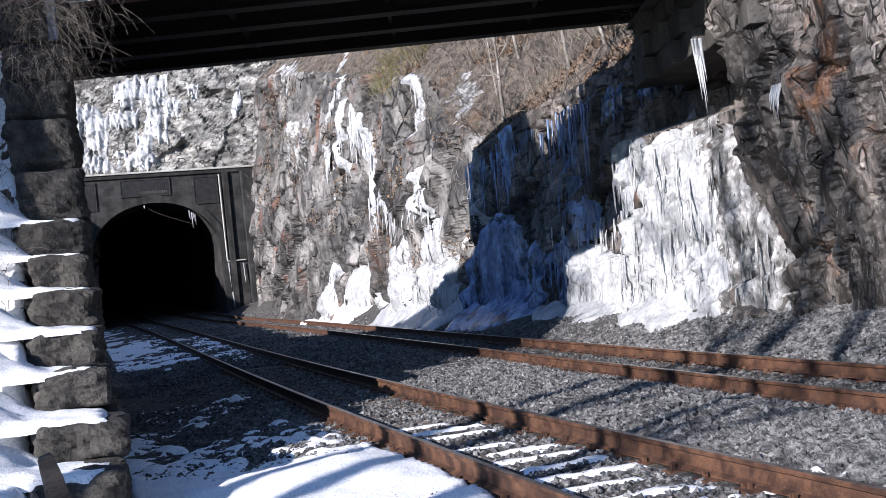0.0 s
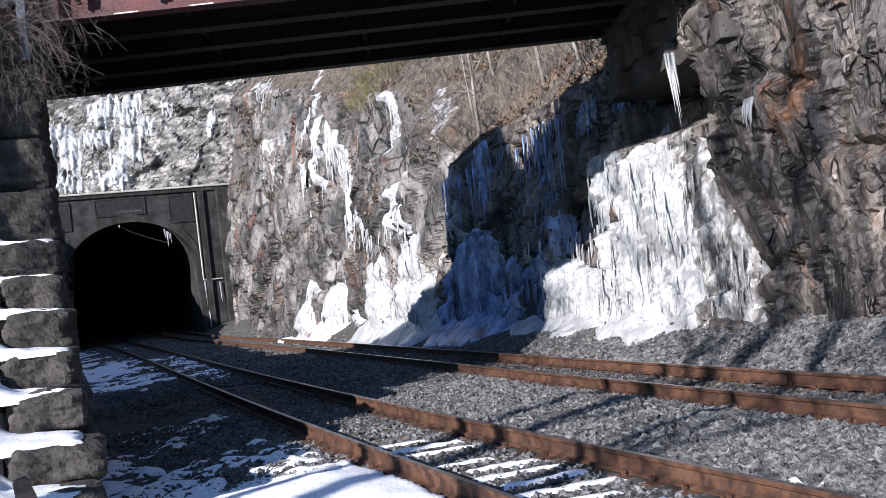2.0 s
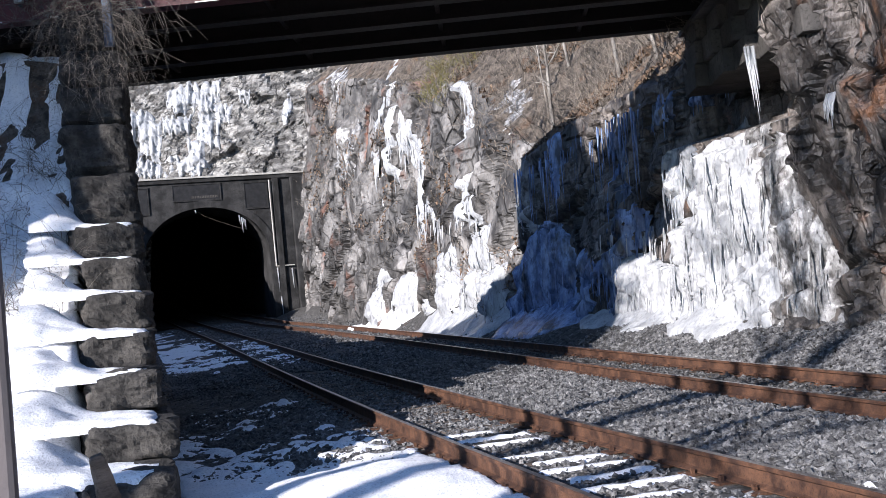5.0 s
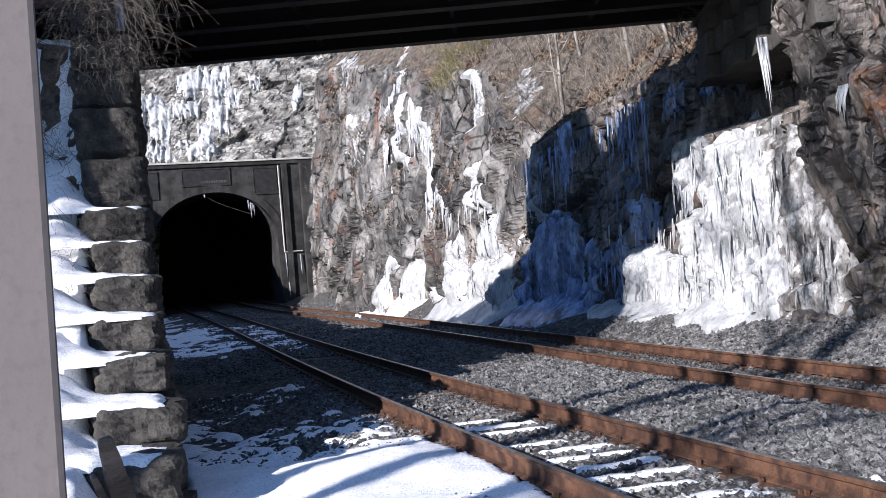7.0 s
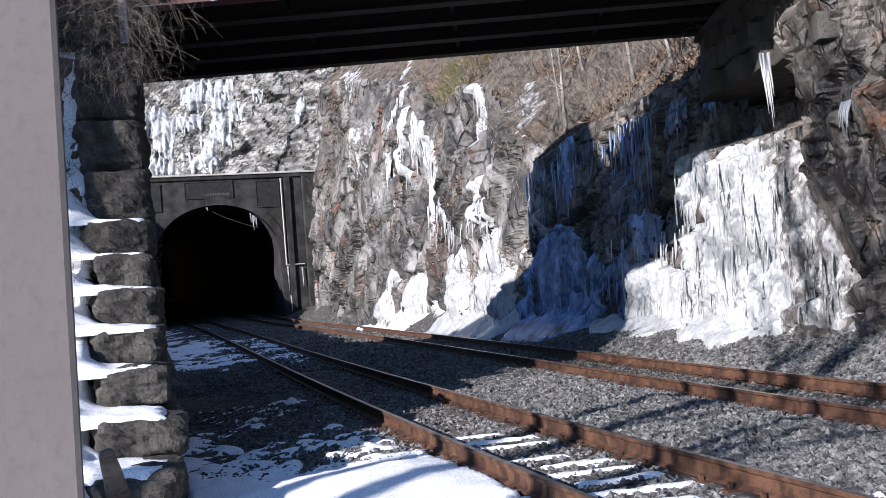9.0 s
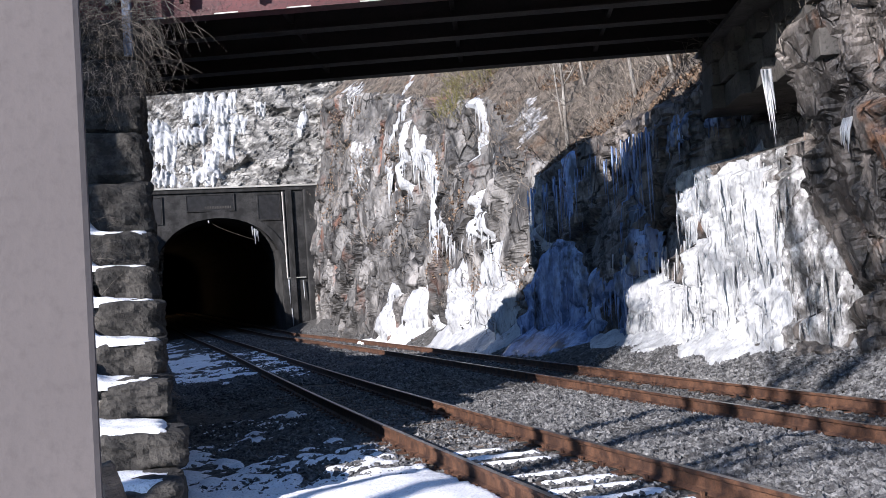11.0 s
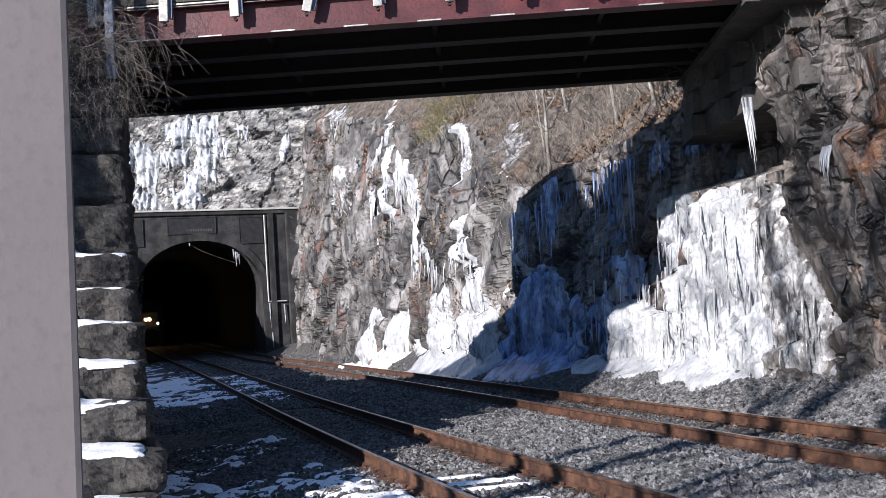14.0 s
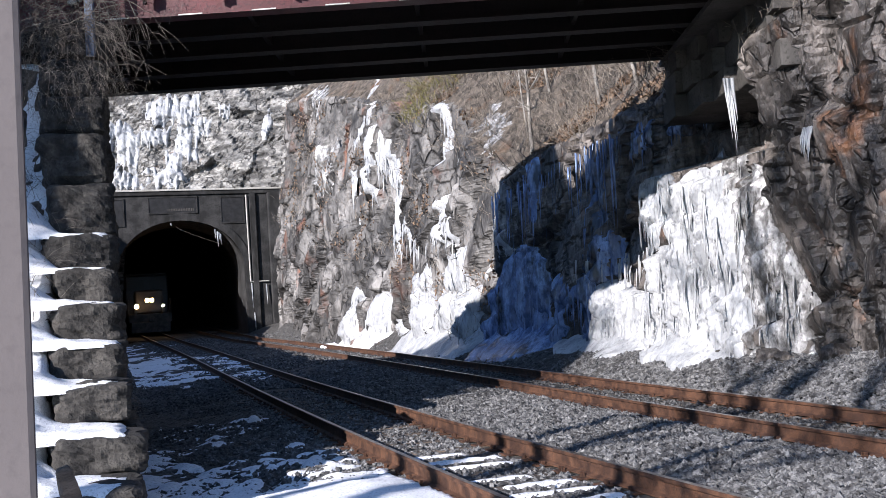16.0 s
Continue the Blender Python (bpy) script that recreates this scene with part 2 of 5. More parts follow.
def cells(u, v, size, seed, amp, tilt, squash=1.0, crack=0.0, blend=0.12):
    """Faceted blocks: every jittered cell stands proud by its own amount and leans its own way."""
    a, b = u / size, v / (size * squash)
    ia, ib = np.floor(a), np.floor(b)
    best, second = np.full(a.shape, 1e9), np.full(a.shape, 1e9)
    val, val2 = np.zeros(a.shape), np.zeros(a.shape)
    for di in (-1, 0, 1):
        for dj in (-1, 0, 1):
            ci, cj = ia + di, ib + dj
            pu, pv = ci + hash01(ci, cj, seed), cj + hash01(ci, cj, seed + 1)
            d = (a - pu) ** 2 + (b - pv) ** 2
            h = (hash01(ci, cj, seed + 2) - 0.5) * 2 * amp
            h = h + (a - pu) * (hash01(ci, cj, seed + 3) - 0.5) * tilt + (b - pv) * (hash01(ci, cj, seed + 4) - 0.5) * tilt
            near, mid = d < best, d < second
            val2 = np.where(near, val, np.where(mid, h, val2))
            second = np.where(near, best, np.where(mid, d, second))
            best = np.where(near, d, best)
            val = np.where(near, h, val)
    gap = np.sqrt(second) - np.sqrt(best)
    f = 0.5 + 0.5 * np.clip(gap / blend, 0, 1)
    return val * f + val2 * (1 - f) + crack * np.clip(1 - gap / 0.08, 0, 1)


def wave(u, v, size, seed):
    """Smooth value noise, 0 to 1."""
    a, b = np.asarray(u, float) / size, np.asarray(v, float) / size
    ia, ib = np.floor(a), np.floor(b)
    fa, fb = a - ia, b - ib
    fa, fb = fa * fa * (3 - 2 * fa), fb * fb * (3 - 2 * fb)
    h = [[hash01(ia + i, ib + j, seed) for j in (0, 1)] for i in (0, 1)]
    return (h[0][0] * (1 - fa) + h[1][0] * fa) * (1 - fb) + (h[0][1] * (1 - fa) + h[1][1] * fa) * fb


def rough_face(y, z):
    far = np.clip((y - 26) / 8, 0, 1)
    y2 = y + 0.16 * (wave(y, z, 0.9, 61) - 0.5)
    z2 = z + 0.2 * (wave(y, z, 0.8, 62) - 0.5)
    k = y2 + 0.22 * z2
    d = cells(k, z2 + 0.35 * y2, 1.7, 3, 0.22, 0.75, 1.5, 0.30)
    d = d + (1 - far) * (cells(k, z2 - 0.45 * y2, 0.62, 11, 0.08, 0.34, 1.35, 0.14) + cells(k, z2 + 0.5 * y2, 0.27, 23, 0.02, 0.08, 1.2, 0.02))
    d = d + far * (cells(k, z2 + 0.6 * y2, 2.6, 33, 0.35, 0.8, 1.7, 0.25, 0.16) + cells(k - 0.4 * z2, z2 - 0.3 * y2, 0.95, 43, 0.16, 0.42, 1.6, 0.16, 0.3))
    d = d + 0.35 * (wave(y, z, 3.5, 40) - 0.5)
    return d


def cliff_x(y, z, smooth=False):
    """The rock face: x at a place along the cutting and a height."""
    y, z = np.asarray(y, float), np.asarray(z, float)
    top = np.interp(y, TOP_Y, TOP_Z)
    x = np.interp(y, CLIFF_Y, CLIFF_X) + np.interp(y, LEAN_Y, LEAN_V) * np.minimum(z, top)
    x = x + np.maximum(z - top, 0) * 1.15
    # hollow under the bridge seat
    x = x + 1.3 * np.clip((z - 4.15) / 0.25, 0, 1) * np.clip((y - 19.5) / 0.35, 0, 1) * np.clip(24.5 - y, 0, 1) * np.clip(top - z + 0.6, 0, 1)
    if smooth:
        return x
    d = rough_face(y, z)
    over = np.clip((z - top) / 0.8, 0, 1)
    return x + d * (1 - 0.65 * over)


def ground_z(x, y):
    """Ballast, ditch on the wall side, the bank at the foot of the cliff, and an added shading mound."""
    x, y = np.asarray(x, float), np.asarray(y, float)
    da, db = x - track_a(y), x - track_b(y)
    z = rail_z(y) - 0.21
    z = z - 0.14 * np.clip((-da - 1.5) / 1.5, 0, 1)
    z = z + 0.06 * np.clip((da - 1.0) / 0.6, 0, 1) * np.clip((-db - 1.0) / 0.6, 0, 1)
    foot = np.interp(y, CLIFF_Y, CLIFF_X)
    bank = np.clip((db - 1.45) / np.maximum(foot - track_b(y) - 1.45, 0.5), 0, 1.6)
    z = z + 0.62 * bank ** 0.8
    left = np.clip(wall_x(y) - 0.55 - x, 0, None)
    step = np.interp(y, [7.4, 8.4, 9.6, 10.5, 11.6, 12.7, 13.7, 14.75, 15.6, 16.2, 17.4, 18.0, 24, 40], [0, 0.02, 0.16, 0.52, 0.95, 1.4, 2.0, 2.6, 3.15, 3.85, 4.9, 6.4, 7.3, 9])
    bank_and_mound = (step + 0.36 * np.clip((14 - y) / 1.5, 0, 1) * np.clip((y - 7.4) / 1, 0, 1) + (0.16 * np.minimum(left, 7) + 0.25 * np.clip(left - 2.5, 0, 4.5) * np.clip((y - 10) / 6, 0, 1)) * np.clip(1 - (y - 18) / 4, 0, 1)) * np.clip(left / 0.35, 0, 1) * np.clip((y - 5.5) / 2, 0, 1)
    bank_and_mound = bank_and_mound + np.clip(-3 - x, 0, None) * 0.12 * np.clip((8 - y) / 3, 0, 1)
    # Unseen mound added left of view to throw shade on the cliff.
    bank_and_mound = bank_and_mound + 12.2 * np.exp(-((x + 12.9) / 2.9) ** 4 - ((y - 13.0 + 0.4 * (x + 12.9)) / 2.4) ** 2)
    far = np.clip((y - 24) / 4, 0, 1)
    away = np.clip(track_a(y) - 3.4 - x, 0, None)
    # Far left bank is raised near the portal to keep direct sun off it.
    bank_and_mound = bank_and_mound * (1 - far) + far * np.minimum(away * 1.1, np.interp(y, [24, 44, 50, 55, 60, 75], [5, 5.5, 6.5, 9.5, 16, 20]) + 0.05 * away)
    return z + bank_and_mound


# ---- mesh makers ----
def mesh_object(name, verts, faces, mat, parent=None, smooth=False, mats=None, slots=None):
    me = bpy.data.meshes.new(name)
    me.from_pydata([tuple(v) for v in verts], [], [tuple(f) for f in faces])
    for m in (mats or [mat]):
        me.materials.append(m)
    if slots is not None:
        me.polygons.foreach_set("material_index", np.asarray(slots, dtype=np.int32))
    if smooth:
        me.polygons.foreach_set("use_smooth", [True] * len(me.polygons))
    me.update()
    ob = new(name, me)
    if parent:
        ob.parent = parent
    return ob


def part(name, bm, mat, parent, label=""):
    me = bpy.data.meshes.new(name)
    bmesh.ops.recalc_face_normals(bm, faces=bm.faces)
    bm.to_mesh(me)
    bm.free()
    me.materials.append(mat)
    ob = new(name, me)
    ob.parent = parent
    return tagged(ob, label)


def empty(name, m=None):
    ob = new(name)
    if m is not None:
        ob.matrix_world = m
    return ob


def box(bm, x0, x1, y0, y1, z0, z1, bevel=0.0, m=None):
    r = bmesh.ops.create_cube(bm, size=1.0)
    vs = r["verts"]
    for v in vs:
        v.co = Vector(((x0 + x1) / 2 + v.co.x * (x1 - x0), (y0 + y1) / 2 + v.co.y * (y1 - y0), (z0 + z1) / 2 + v.co.z * (z1 - z0)))
    if bevel:
        es = list({e for v in vs for e in v.link_edges})
        vs = list({v for f in bmesh.ops.bevel(bm, geom=es, offset=bevel, segments=2, affect="EDGES", profile=0.6)["faces"] for v in f.verts} | {v for v in vs if v.is_valid})
    if m is not None:
        bmesh.ops.transform(bm, matrix=m, verts=[v for v in vs if v.is_valid])
    return bm


def boxed(*a, **k):
    return box(bmesh.new(), *a, **k)


def cyl(bm, p, q, r0, r1=None, n=12):
    p, q = Vector(p), Vector(q)
    d = q - p
    r = bmesh.ops.create_cone(bm, cap_ends=True, segments=n, radius1=r0, radius2=r0 if r1 is None else r1, depth=d.length)
    m = Matrix.Translation((p + q) / 2) @ d.to_track_quat("Z", "Y").to_matrix().to_4x4()
    bmesh.ops.transform(bm, matrix=m, verts=r["verts"])
    return bm


def grid_faces(nu, nv):
    i, j = np.meshgrid(np.arange(nu - 1), np.arange(nv - 1), indexing="ij")
    a = (i * nv + j).ravel()
    return np.stack([a, a + nv, a + nv + 1, a + 1], 1)


def tubes(paths, n=5):
    """Verts and faces of many tapering tubes; every path is a list of (point, radius)."""
    vs, fs = [], []
    for path in paths:
        pts = [Vector(p) for p, r in path]
        base = len(vs)
        for k, (p, r) in enumerate(path):
            d = (pts[min(k + 1, len(pts) - 1)] - pts[max(k - 1, 0)])
            d = d.normalized() if d.length > 1e-6 else Vector((0, 0, 1))
            a = d.orthogonal().normalized()
            b = d.cross(a)
            for q in range(n):
                t = 2 * math.pi * q / n
                vs.append(pts[k] + (a * math.cos(t) + b * math.sin(t)) * r)
        for k in range(len(path) - 1):
            for q in range(n):
                fs.append((base + k * n + q, base + k * n + (q + 1) % n, base + (k + 1) * n + (q + 1) % n, base + (k + 1) * n + q))
        fs.append(tuple(base + q for q in range(n))[::-1])
        fs.append(tuple(base + (len(path) - 1) * n + q for q in range(n)))
    return vs, fs


# ---- ground, cliff, hillside ----
def build_ground():
    xs = np.concatenate([np.arange(-60, -14, 1.2), np.arange(-14, 9.5, 0.16), np.arange(9.5, 16, 0.8)])
    ys = np.concatenate([np.arange(-14, 5, 0.5), np.arange(5, 26, 0.16), np.arange(26, 76, 0.45)])
    X, Y = np.meshgrid(xs, ys, indexing="ij")
    X = X + np.clip(Y - 20, 0, None) * -0.33
    Z = ground_z(X, Y)
    da, db = np.abs(X - track_a(Y)), np.abs(X - track_b(Y))
    lump = np.clip((np.minimum(da, db) - 0.9) / 0.5, 0.25, 1)
    Z = Z + lump * (0.07 * (wave(X, Y, 0.5, 5) - 0.5) + 0.10 * (wave(X, Y, 1.7, 6) - 0.5))
    off = np.clip((wall_x(Y) - X - 0.8) / 1.5, 0, 1) * np.clip((Y - 7) / 3, 0, 1)
    Z = Z + off * (0.5 * (wave(X, Y, 0.9, 7) - 0.5) + cells(X, Y, 0.7, 51, 0.12, 0.2))
    vs = np.stack([X, Y, Z], -1).reshape(-1, 3)
    g = mesh_object("ground", vs, grid_faces(*X.shape), GROUND, mats=[GROUND, EARTH])
    f = grid_faces(*X.shape)
    cx, cy = vs[f].mean(1)[:, 0], vs[f].mean(1)[:, 1]
    bank = (cx < wall_x(cy) - 0.4) & (cy > 6) | (cx < track_a(cy) - 3.4) & (cy > 22)
    g.data.polygons.foreach_set("material_index", bank.astype(np.int32))
    tagged(g, "grey crushed-stone trackbed with earth banks and an added unseen mound", "ground", kind="structure")


def build_plain():
    v = [(-900, -900, -0.9), (900, -900, -0.9), (900, 900, -0.9), (-900, 900, -0.9)]
    g = mesh_object("ground_far", v, [(0, 1, 2, 3)], EARTH)
    tagged(g, "brown winter earth reaching to the horizon", "ground", kind="structure")


def build_cliff():
    ys = np.concatenate([np.arange(-12, 10, 0.6), np.arange(10, 24, 0.065), np.arange(24, 36, 0.13), np.arange(36, 74.2, 0.12)])
    zs = np.concatenate([np.arange(-0.6, 7, 0.065), np.arange(7, 14, 0.11), np.arange(14, 30, 0.6)])
    Y, Z = np.meshgrid(ys, zs, indexing="ij")
    X = cliff_x(Y, Z)
    jy = 0.05 * (hash01(Y * 9.1, Z * 7.7, 2) - 0.5) * (Y < 26)
    vs = np.stack([X, Y + jy, Z], -1).reshape(-1, 3)
    f = grid_faces(*Y.shape)[:, ::-1]
    c = vs[f].mean(1)
    slot = np.where(c[:, 2] > np.interp(c[:, 1], TOP_Y, TOP_Z) + 0.15, 1, np.where(c[:, 1] + 1.5 * wave(c[:, 1], c[:, 2], 1.2, 90) > 32.5, 2, 0))
    ob = mesh_object("cliff", vs, f, ROCK, mats=[ROCK, EARTH, ROCK_MID], slots=slot)
    tagged(ob, "blasted grey-brown rock face of the cutting with rust stains", "cliff", kind="structure")


PORTAL_C = np.array([-17.55, 68.1])
PORTAL_TURN = 19.5


def portal_pose():
    return pose(PORTAL_C[0] - 0.3, PORTAL_C[1], float(rail_z(68.1)) - 0.1, 0, 0, PORTAL_TURN)


BACK_TURN = 4.0


def back_pose():
    return pose(PORTAL_C[0], PORTAL_C[1], float(rail_z(68.1)) - 0.1, 0, 0, BACK_TURN)


def back_local(u, z):
    d = cells(u, z, 1.9, 71, 0.24, 0.4, 0.7, 0.12) + cells(u + 0.3 * z, z + 0.2 * u, 0.85, 81, 0.13, 0.24, 0.6, 0.1)
    return 3.0 + 0.34 * (z - 9) + d + 0.5 * (wave(u, z, 5, 94) - 0.5)


def build_back_cliff():
    us, zs = np.arange(-26, 9.0, 0.17), np.arange(-1, 26, 0.16)
    U, Z = np.meshgrid(us, zs, indexing="ij")
    V = back_local(U, Z) + np.where(np.abs(U) < 5.6, np.where(Z < 8.6, 4.0, 0), 0)
    vs = np.stack([U, V, Z], -1).reshape(-1, 3)
    f = grid_faces(*U.shape)
    c = vs[f].mean(1)
    keep = ~((np.abs(c[:, 0]) < 5.2) & (c[:, 2] < 8.3))
    ob = mesh_object("cliff_over_tunnel", vs, f[keep], ROCK_GREY)
    ob.matrix_world = back_pose()
    tagged(ob, "grey layered rock face rising over the tunnel mouth", "cliff", kind="structure")


build_ground()
build_plain()
build_cliff()
build_back_cliff()


# ---- tunnel ----
def arch(half, spring, top, n=20):
    pts = [(-half, -0.6), (-half, spring)]
    for k in range(1, n):
        a = math.pi * (1 - k / n)
        pts.append((half * math.cos(a), spring + (top - spring) * math.sin(a) ** 0.9))
    return pts + [(half, spring), (half, -0.6)]


def build_portal():
    th = empty("tunnel_portal", portal_pose())
    tagged(th, "weathered concrete tunnel portal with round-headed double-track opening", "tunnel portal", kind="structure")
    inner = arch(4.0, 4.1, 7.55)
    L, R, T = -6.6, 5.6, 9.45
    n = len(inner)
    outer = []
    for k, (u, z) in enumerate(inner):
        if k < 2:
            outer.append((L, -0.6 if k == 0 else 4.1))
        elif k >= n - 2:
            outer.append((R, 4.1 if k == n - 2 else -0.6))
        else:
            f = (k - 1) / (n - 3)
            side = 0.2
            if f < side:
                outer.append((L, 4.1 + (T - 4.1) * f / side))
            elif f > 1 - side:
                outer.append((R, 4.1 + (T - 4.1) * (1 - f) / side))
            else:
                outer.append((L + (R - L) * (f - side) / (1 - 2 * side), T))
    vs, fs = [], []
    for depth in (0.0, 5.0):
        vs += [(u, depth, z) for u, z in inner] + [(u, depth, z) for u, z in outer]
    for k in range(n - 1):
        fs.append((k, k + 1, n + k + 1, n + k))
        fs.append((2 * n + k, 3 * n + k, 3 * n + k + 1, 2 * n + k + 1))
        fs.append((k, 2 * n + k, 2 * n + k + 1, k + 1))
        fs.append((n + k, n + k + 1, 3 * n + k + 1, 3 * n + k))
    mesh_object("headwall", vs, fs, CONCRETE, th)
    # arch ring, standing slightly proud
    ring, rf = [], []
    out2 = arch(4.42, 4.1, 8.0)
    for dpt in (-0.07, 0.4):
        ring += [(u, dpt, z) for u, z in inner] + [(u, dpt, z) for u, z in out2]
    for k in range(n - 1):
        rf += [(k, k + 1, n + k + 1, n + k), (n + k, n + k + 1, 3 * n + k + 1, 3 * n + k), (k, 2 * n + k, 2 * n + k + 1, k + 1)]
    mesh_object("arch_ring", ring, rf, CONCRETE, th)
    part("coping", boxed(L - 0.1, R + 2.2, -0.2, 1.4, 9.45, 9.57, 0.03), PALE_LIT, th, "concrete coping coloured pale as if sunlit")
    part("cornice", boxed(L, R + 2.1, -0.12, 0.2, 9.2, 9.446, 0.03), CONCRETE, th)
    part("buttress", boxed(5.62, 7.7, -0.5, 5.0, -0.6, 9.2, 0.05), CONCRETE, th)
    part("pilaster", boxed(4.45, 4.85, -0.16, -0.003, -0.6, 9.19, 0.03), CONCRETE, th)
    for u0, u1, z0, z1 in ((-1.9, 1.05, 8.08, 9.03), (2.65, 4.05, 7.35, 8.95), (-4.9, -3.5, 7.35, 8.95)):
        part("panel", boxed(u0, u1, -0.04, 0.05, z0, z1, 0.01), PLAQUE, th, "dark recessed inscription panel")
        bm = bmesh.new()
        for a in ((u0 - .08, u1 + .08, z1 + .003, z1 + .09), (u0 - .08, u1 + .08, z0 - .09, z0 - .003), (u0 - .08, u0 - .003, z0, z1), (u1 + .003, u1 + .08, z0, z1)):
            box(bm, a[0], a[1], -0.07, 0.05, a[2], a[3])
        part("panel_frame", bm, CONCRETE, th)
    # lettering too worn to read
    bm = bmesh.new()
    for k in range(16):
        box(bm, -0.75 + k * 0.105, -0.69 + k * 0.105, -0.052, -0.041, 8.16, 8.32)
    part("worn_lettering", bm, ABUT, th)
    bm = bmesh.new()
    cyl(bm, (4.25, -0.12, 9.1), (4.3, -0.12, 3.4), 0.05, n=8)
    cyl(bm, (4.3, -0.12, 3.4), (5.5, -0.12, 3.4), 0.04, n=8)
    part("drain_pipe", bm, PALE_LIT, th, "ice-coated drain pipe coloured pale as if sunlit")
    paths = []
    for u, zt, ln in ((2.3, 6.75, 1.0), (2.15, 6.9, 0.6), (2.5, 6.6, 0.7), (2.4, 6.7, 0.5), (-0.6, 7.4, 0.2), (4.35, 3.3, 1.6), (5.3, 3.2, 1.3), (4.45, 1.4, 1.2)):
        paths.append([((u, -0.15, zt), 0.06), ((u + 0.02, -0.15, zt - ln * 0.6), 0.035), ((u + 0.03, -0.15, zt - ln), 0.008)])
    vs, fs = tubes(paths, 6)
    mesh_object("icicle", vs, fs, ICE, th)
    # hanging cable in the opening
    path = [((-0.4 + k * 0.36, 0.3, 7.3 - 0.9 * (k / 8) ** 0.7 - 0.05 * k), 0.011) for k in range(9)]
    vs, fs = tubes([path], 5)
    mesh_object("cable", vs, fs, TWIG, th)


def build_lining():
    prof = arch(4.6, 4.1, 8.1)
    prof[0], prof[-1] = (-4.6, -0.1), (4.6, -0.1)
    ys = np.concatenate([np.arange(70.6, 112, 3.0), np.arange(112, 345, 6.0)])
    vs, n = [], len(prof)
    for y in ys:
        c = (track_a(y) + track_b(y)) / 2
        m = (track_a(y + 0.5) - track_a(y - 0.5))
        d = Vector((m, 1, 0)).normalized()
        for u, z in prof:
            vs.append((c + d.y * u, y - d.x * u, float(rail_z(y)) - 0.1 + z))
    fs = [(i * n + k, (i + 1) * n + k, (i + 1) * n + (k + 1) % n, i * n + (k + 1) % n) for i in range(len(ys) - 1) for k in range(n)]
    fs.append(tuple((len(ys) - 1) * n + k for k in range(n)))
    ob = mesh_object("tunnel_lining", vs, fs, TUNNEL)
    tagged(ob, "near-black tunnel lining and floor", "tunnel", kind="structure")


build_portal()
build_lining()


# ---- tracks ----
RAIL_PROFILE = [(-0.07, -0.18), (0.07, -0.18), (0.07, -0.17), (0.012, -0.148), (0.009, -0.05), (0.034, -0.035), (0.037, -0.008), (0.028, 0.0),
                (-0.028, 0.0), (-0.037, -0.008), (-0.034, -0.035), (-0.009, -0.05), (-0.012, -0.148), (-0.07, -0.17)]


def heading(fn, y):
    return Vector((float(fn(y + 0.25) - fn(y - 0.25)) / 0.5, 1, 0)).normalized()


def build_track(fn, label, y_end):
    th = empty("railway_track")
    tagged(th, label, "railway track", "tracks through the cutting")
    ys = np.concatenate([np.arange(-14, 30, 0.5), np.arange(30, 70, 2.0), np.arange(70, 340, 6.0)])
    n = len(RAIL_PROFILE)
    for side in (-1, 1):
        vs, fs, sl = [], [], []
        for y in ys:
            d = heading(fn, y)
            c = Vector((float(fn(y)) + side * 0.753 * d.y, y - side * 0.753 * d.x, float(rail_z(y))))
            for a, b in RAIL_PROFILE:
                vs.append(c + Vector((d.y * a, -d.x * a, b)))
        for i in range(len(ys) - 1):
            for k in range(n):
                fs.append((i * n + k, i * n + (k + 1) % n, (i + 1) * n + (k + 1) % n, (i + 1) * n + k))
                sl.append(1 if k == 7 else 0)
        mesh_object("rail", vs, fs, RUST, th, mats=[RUST, RAIL_TOP], slots=sl)
    # ties, each with its own small differences
    rng = random.Random(int(abs(float(fn(0))) * 100))
    ties = []
    for k in range(4):
        bm = boxed(-1.3, 1.3, -0.115, 0.115, -0.19, -0.015, 0.012)
        bmesh.ops.subdivide_edges(bm, edges=[e for e in bm.edges if e.calc_length() > 1], cuts=5)
        for v in bm.verts:
            v.co += Vector((0, noise.noise(v.co * 2 + Vector((k * 9, 0, 0))) * 0.02, noise.noise(v.co * 3 + Vector((0, k * 5, 0))) * 0.012))
        me = bpy.data.meshes.new("tie")
        bm.to_mesh(me)
        bm.free()
        me.materials.append(TIE)
        ties.append(me)
    y = -6.0
    plates, spikes, snow = bmesh.new(), [], []
    while y < y_end:
        d = heading(fn, y)
        c = Vector((float(fn(y)), y, float(rail_z(y)) - 0.185))
        ang = math.atan2(-d.x, d.y) + rng.uniform(-0.025, 0.025)
        ob = new("tie", ties[rng.randrange(4)])
        ob.parent = th
        ob.matrix_basis = Matrix.Translation(c) @ Matrix.Rotation(ang, 4, "Z") @ pose(0, 0, rng.uniform(-0.012, 0.0))
        m = Matrix.Translation(c) @ Matrix.Rotation(ang, 4, "Z")
        if y < 32:
            for s in (-1, 1):
                box(plates, s * 0.753 - 0.18, s * 0.753 + 0.18, -0.09, 0.09, -0.016, 0.004, m=m)
                for a in (-0.11, 0.11, -0.1, 0.1):
                    b = rng.uniform(-0.07, 0.07)
                    box(plates, s * 0.753 + a - 0.015, s * 0.753 + a + 0.015, b - 0.012, b + 0.012, 0.0, 0.035 + rng.uniform(0, 0.02), m=m)
        y += 0.53 * d.y
    ob = part("tie_hardware", plates, RUST, th, "rusty tie plates with spikes")
    ob["kind"] = "stuff"
    return th


track_near = build_track(track_a, "rusty railway track on snow-streaked wooden ties running into the tunnel", 96)
track_far = build_track(track_b, "rusty railway track in clean grey ballast beside the cliff", 80)


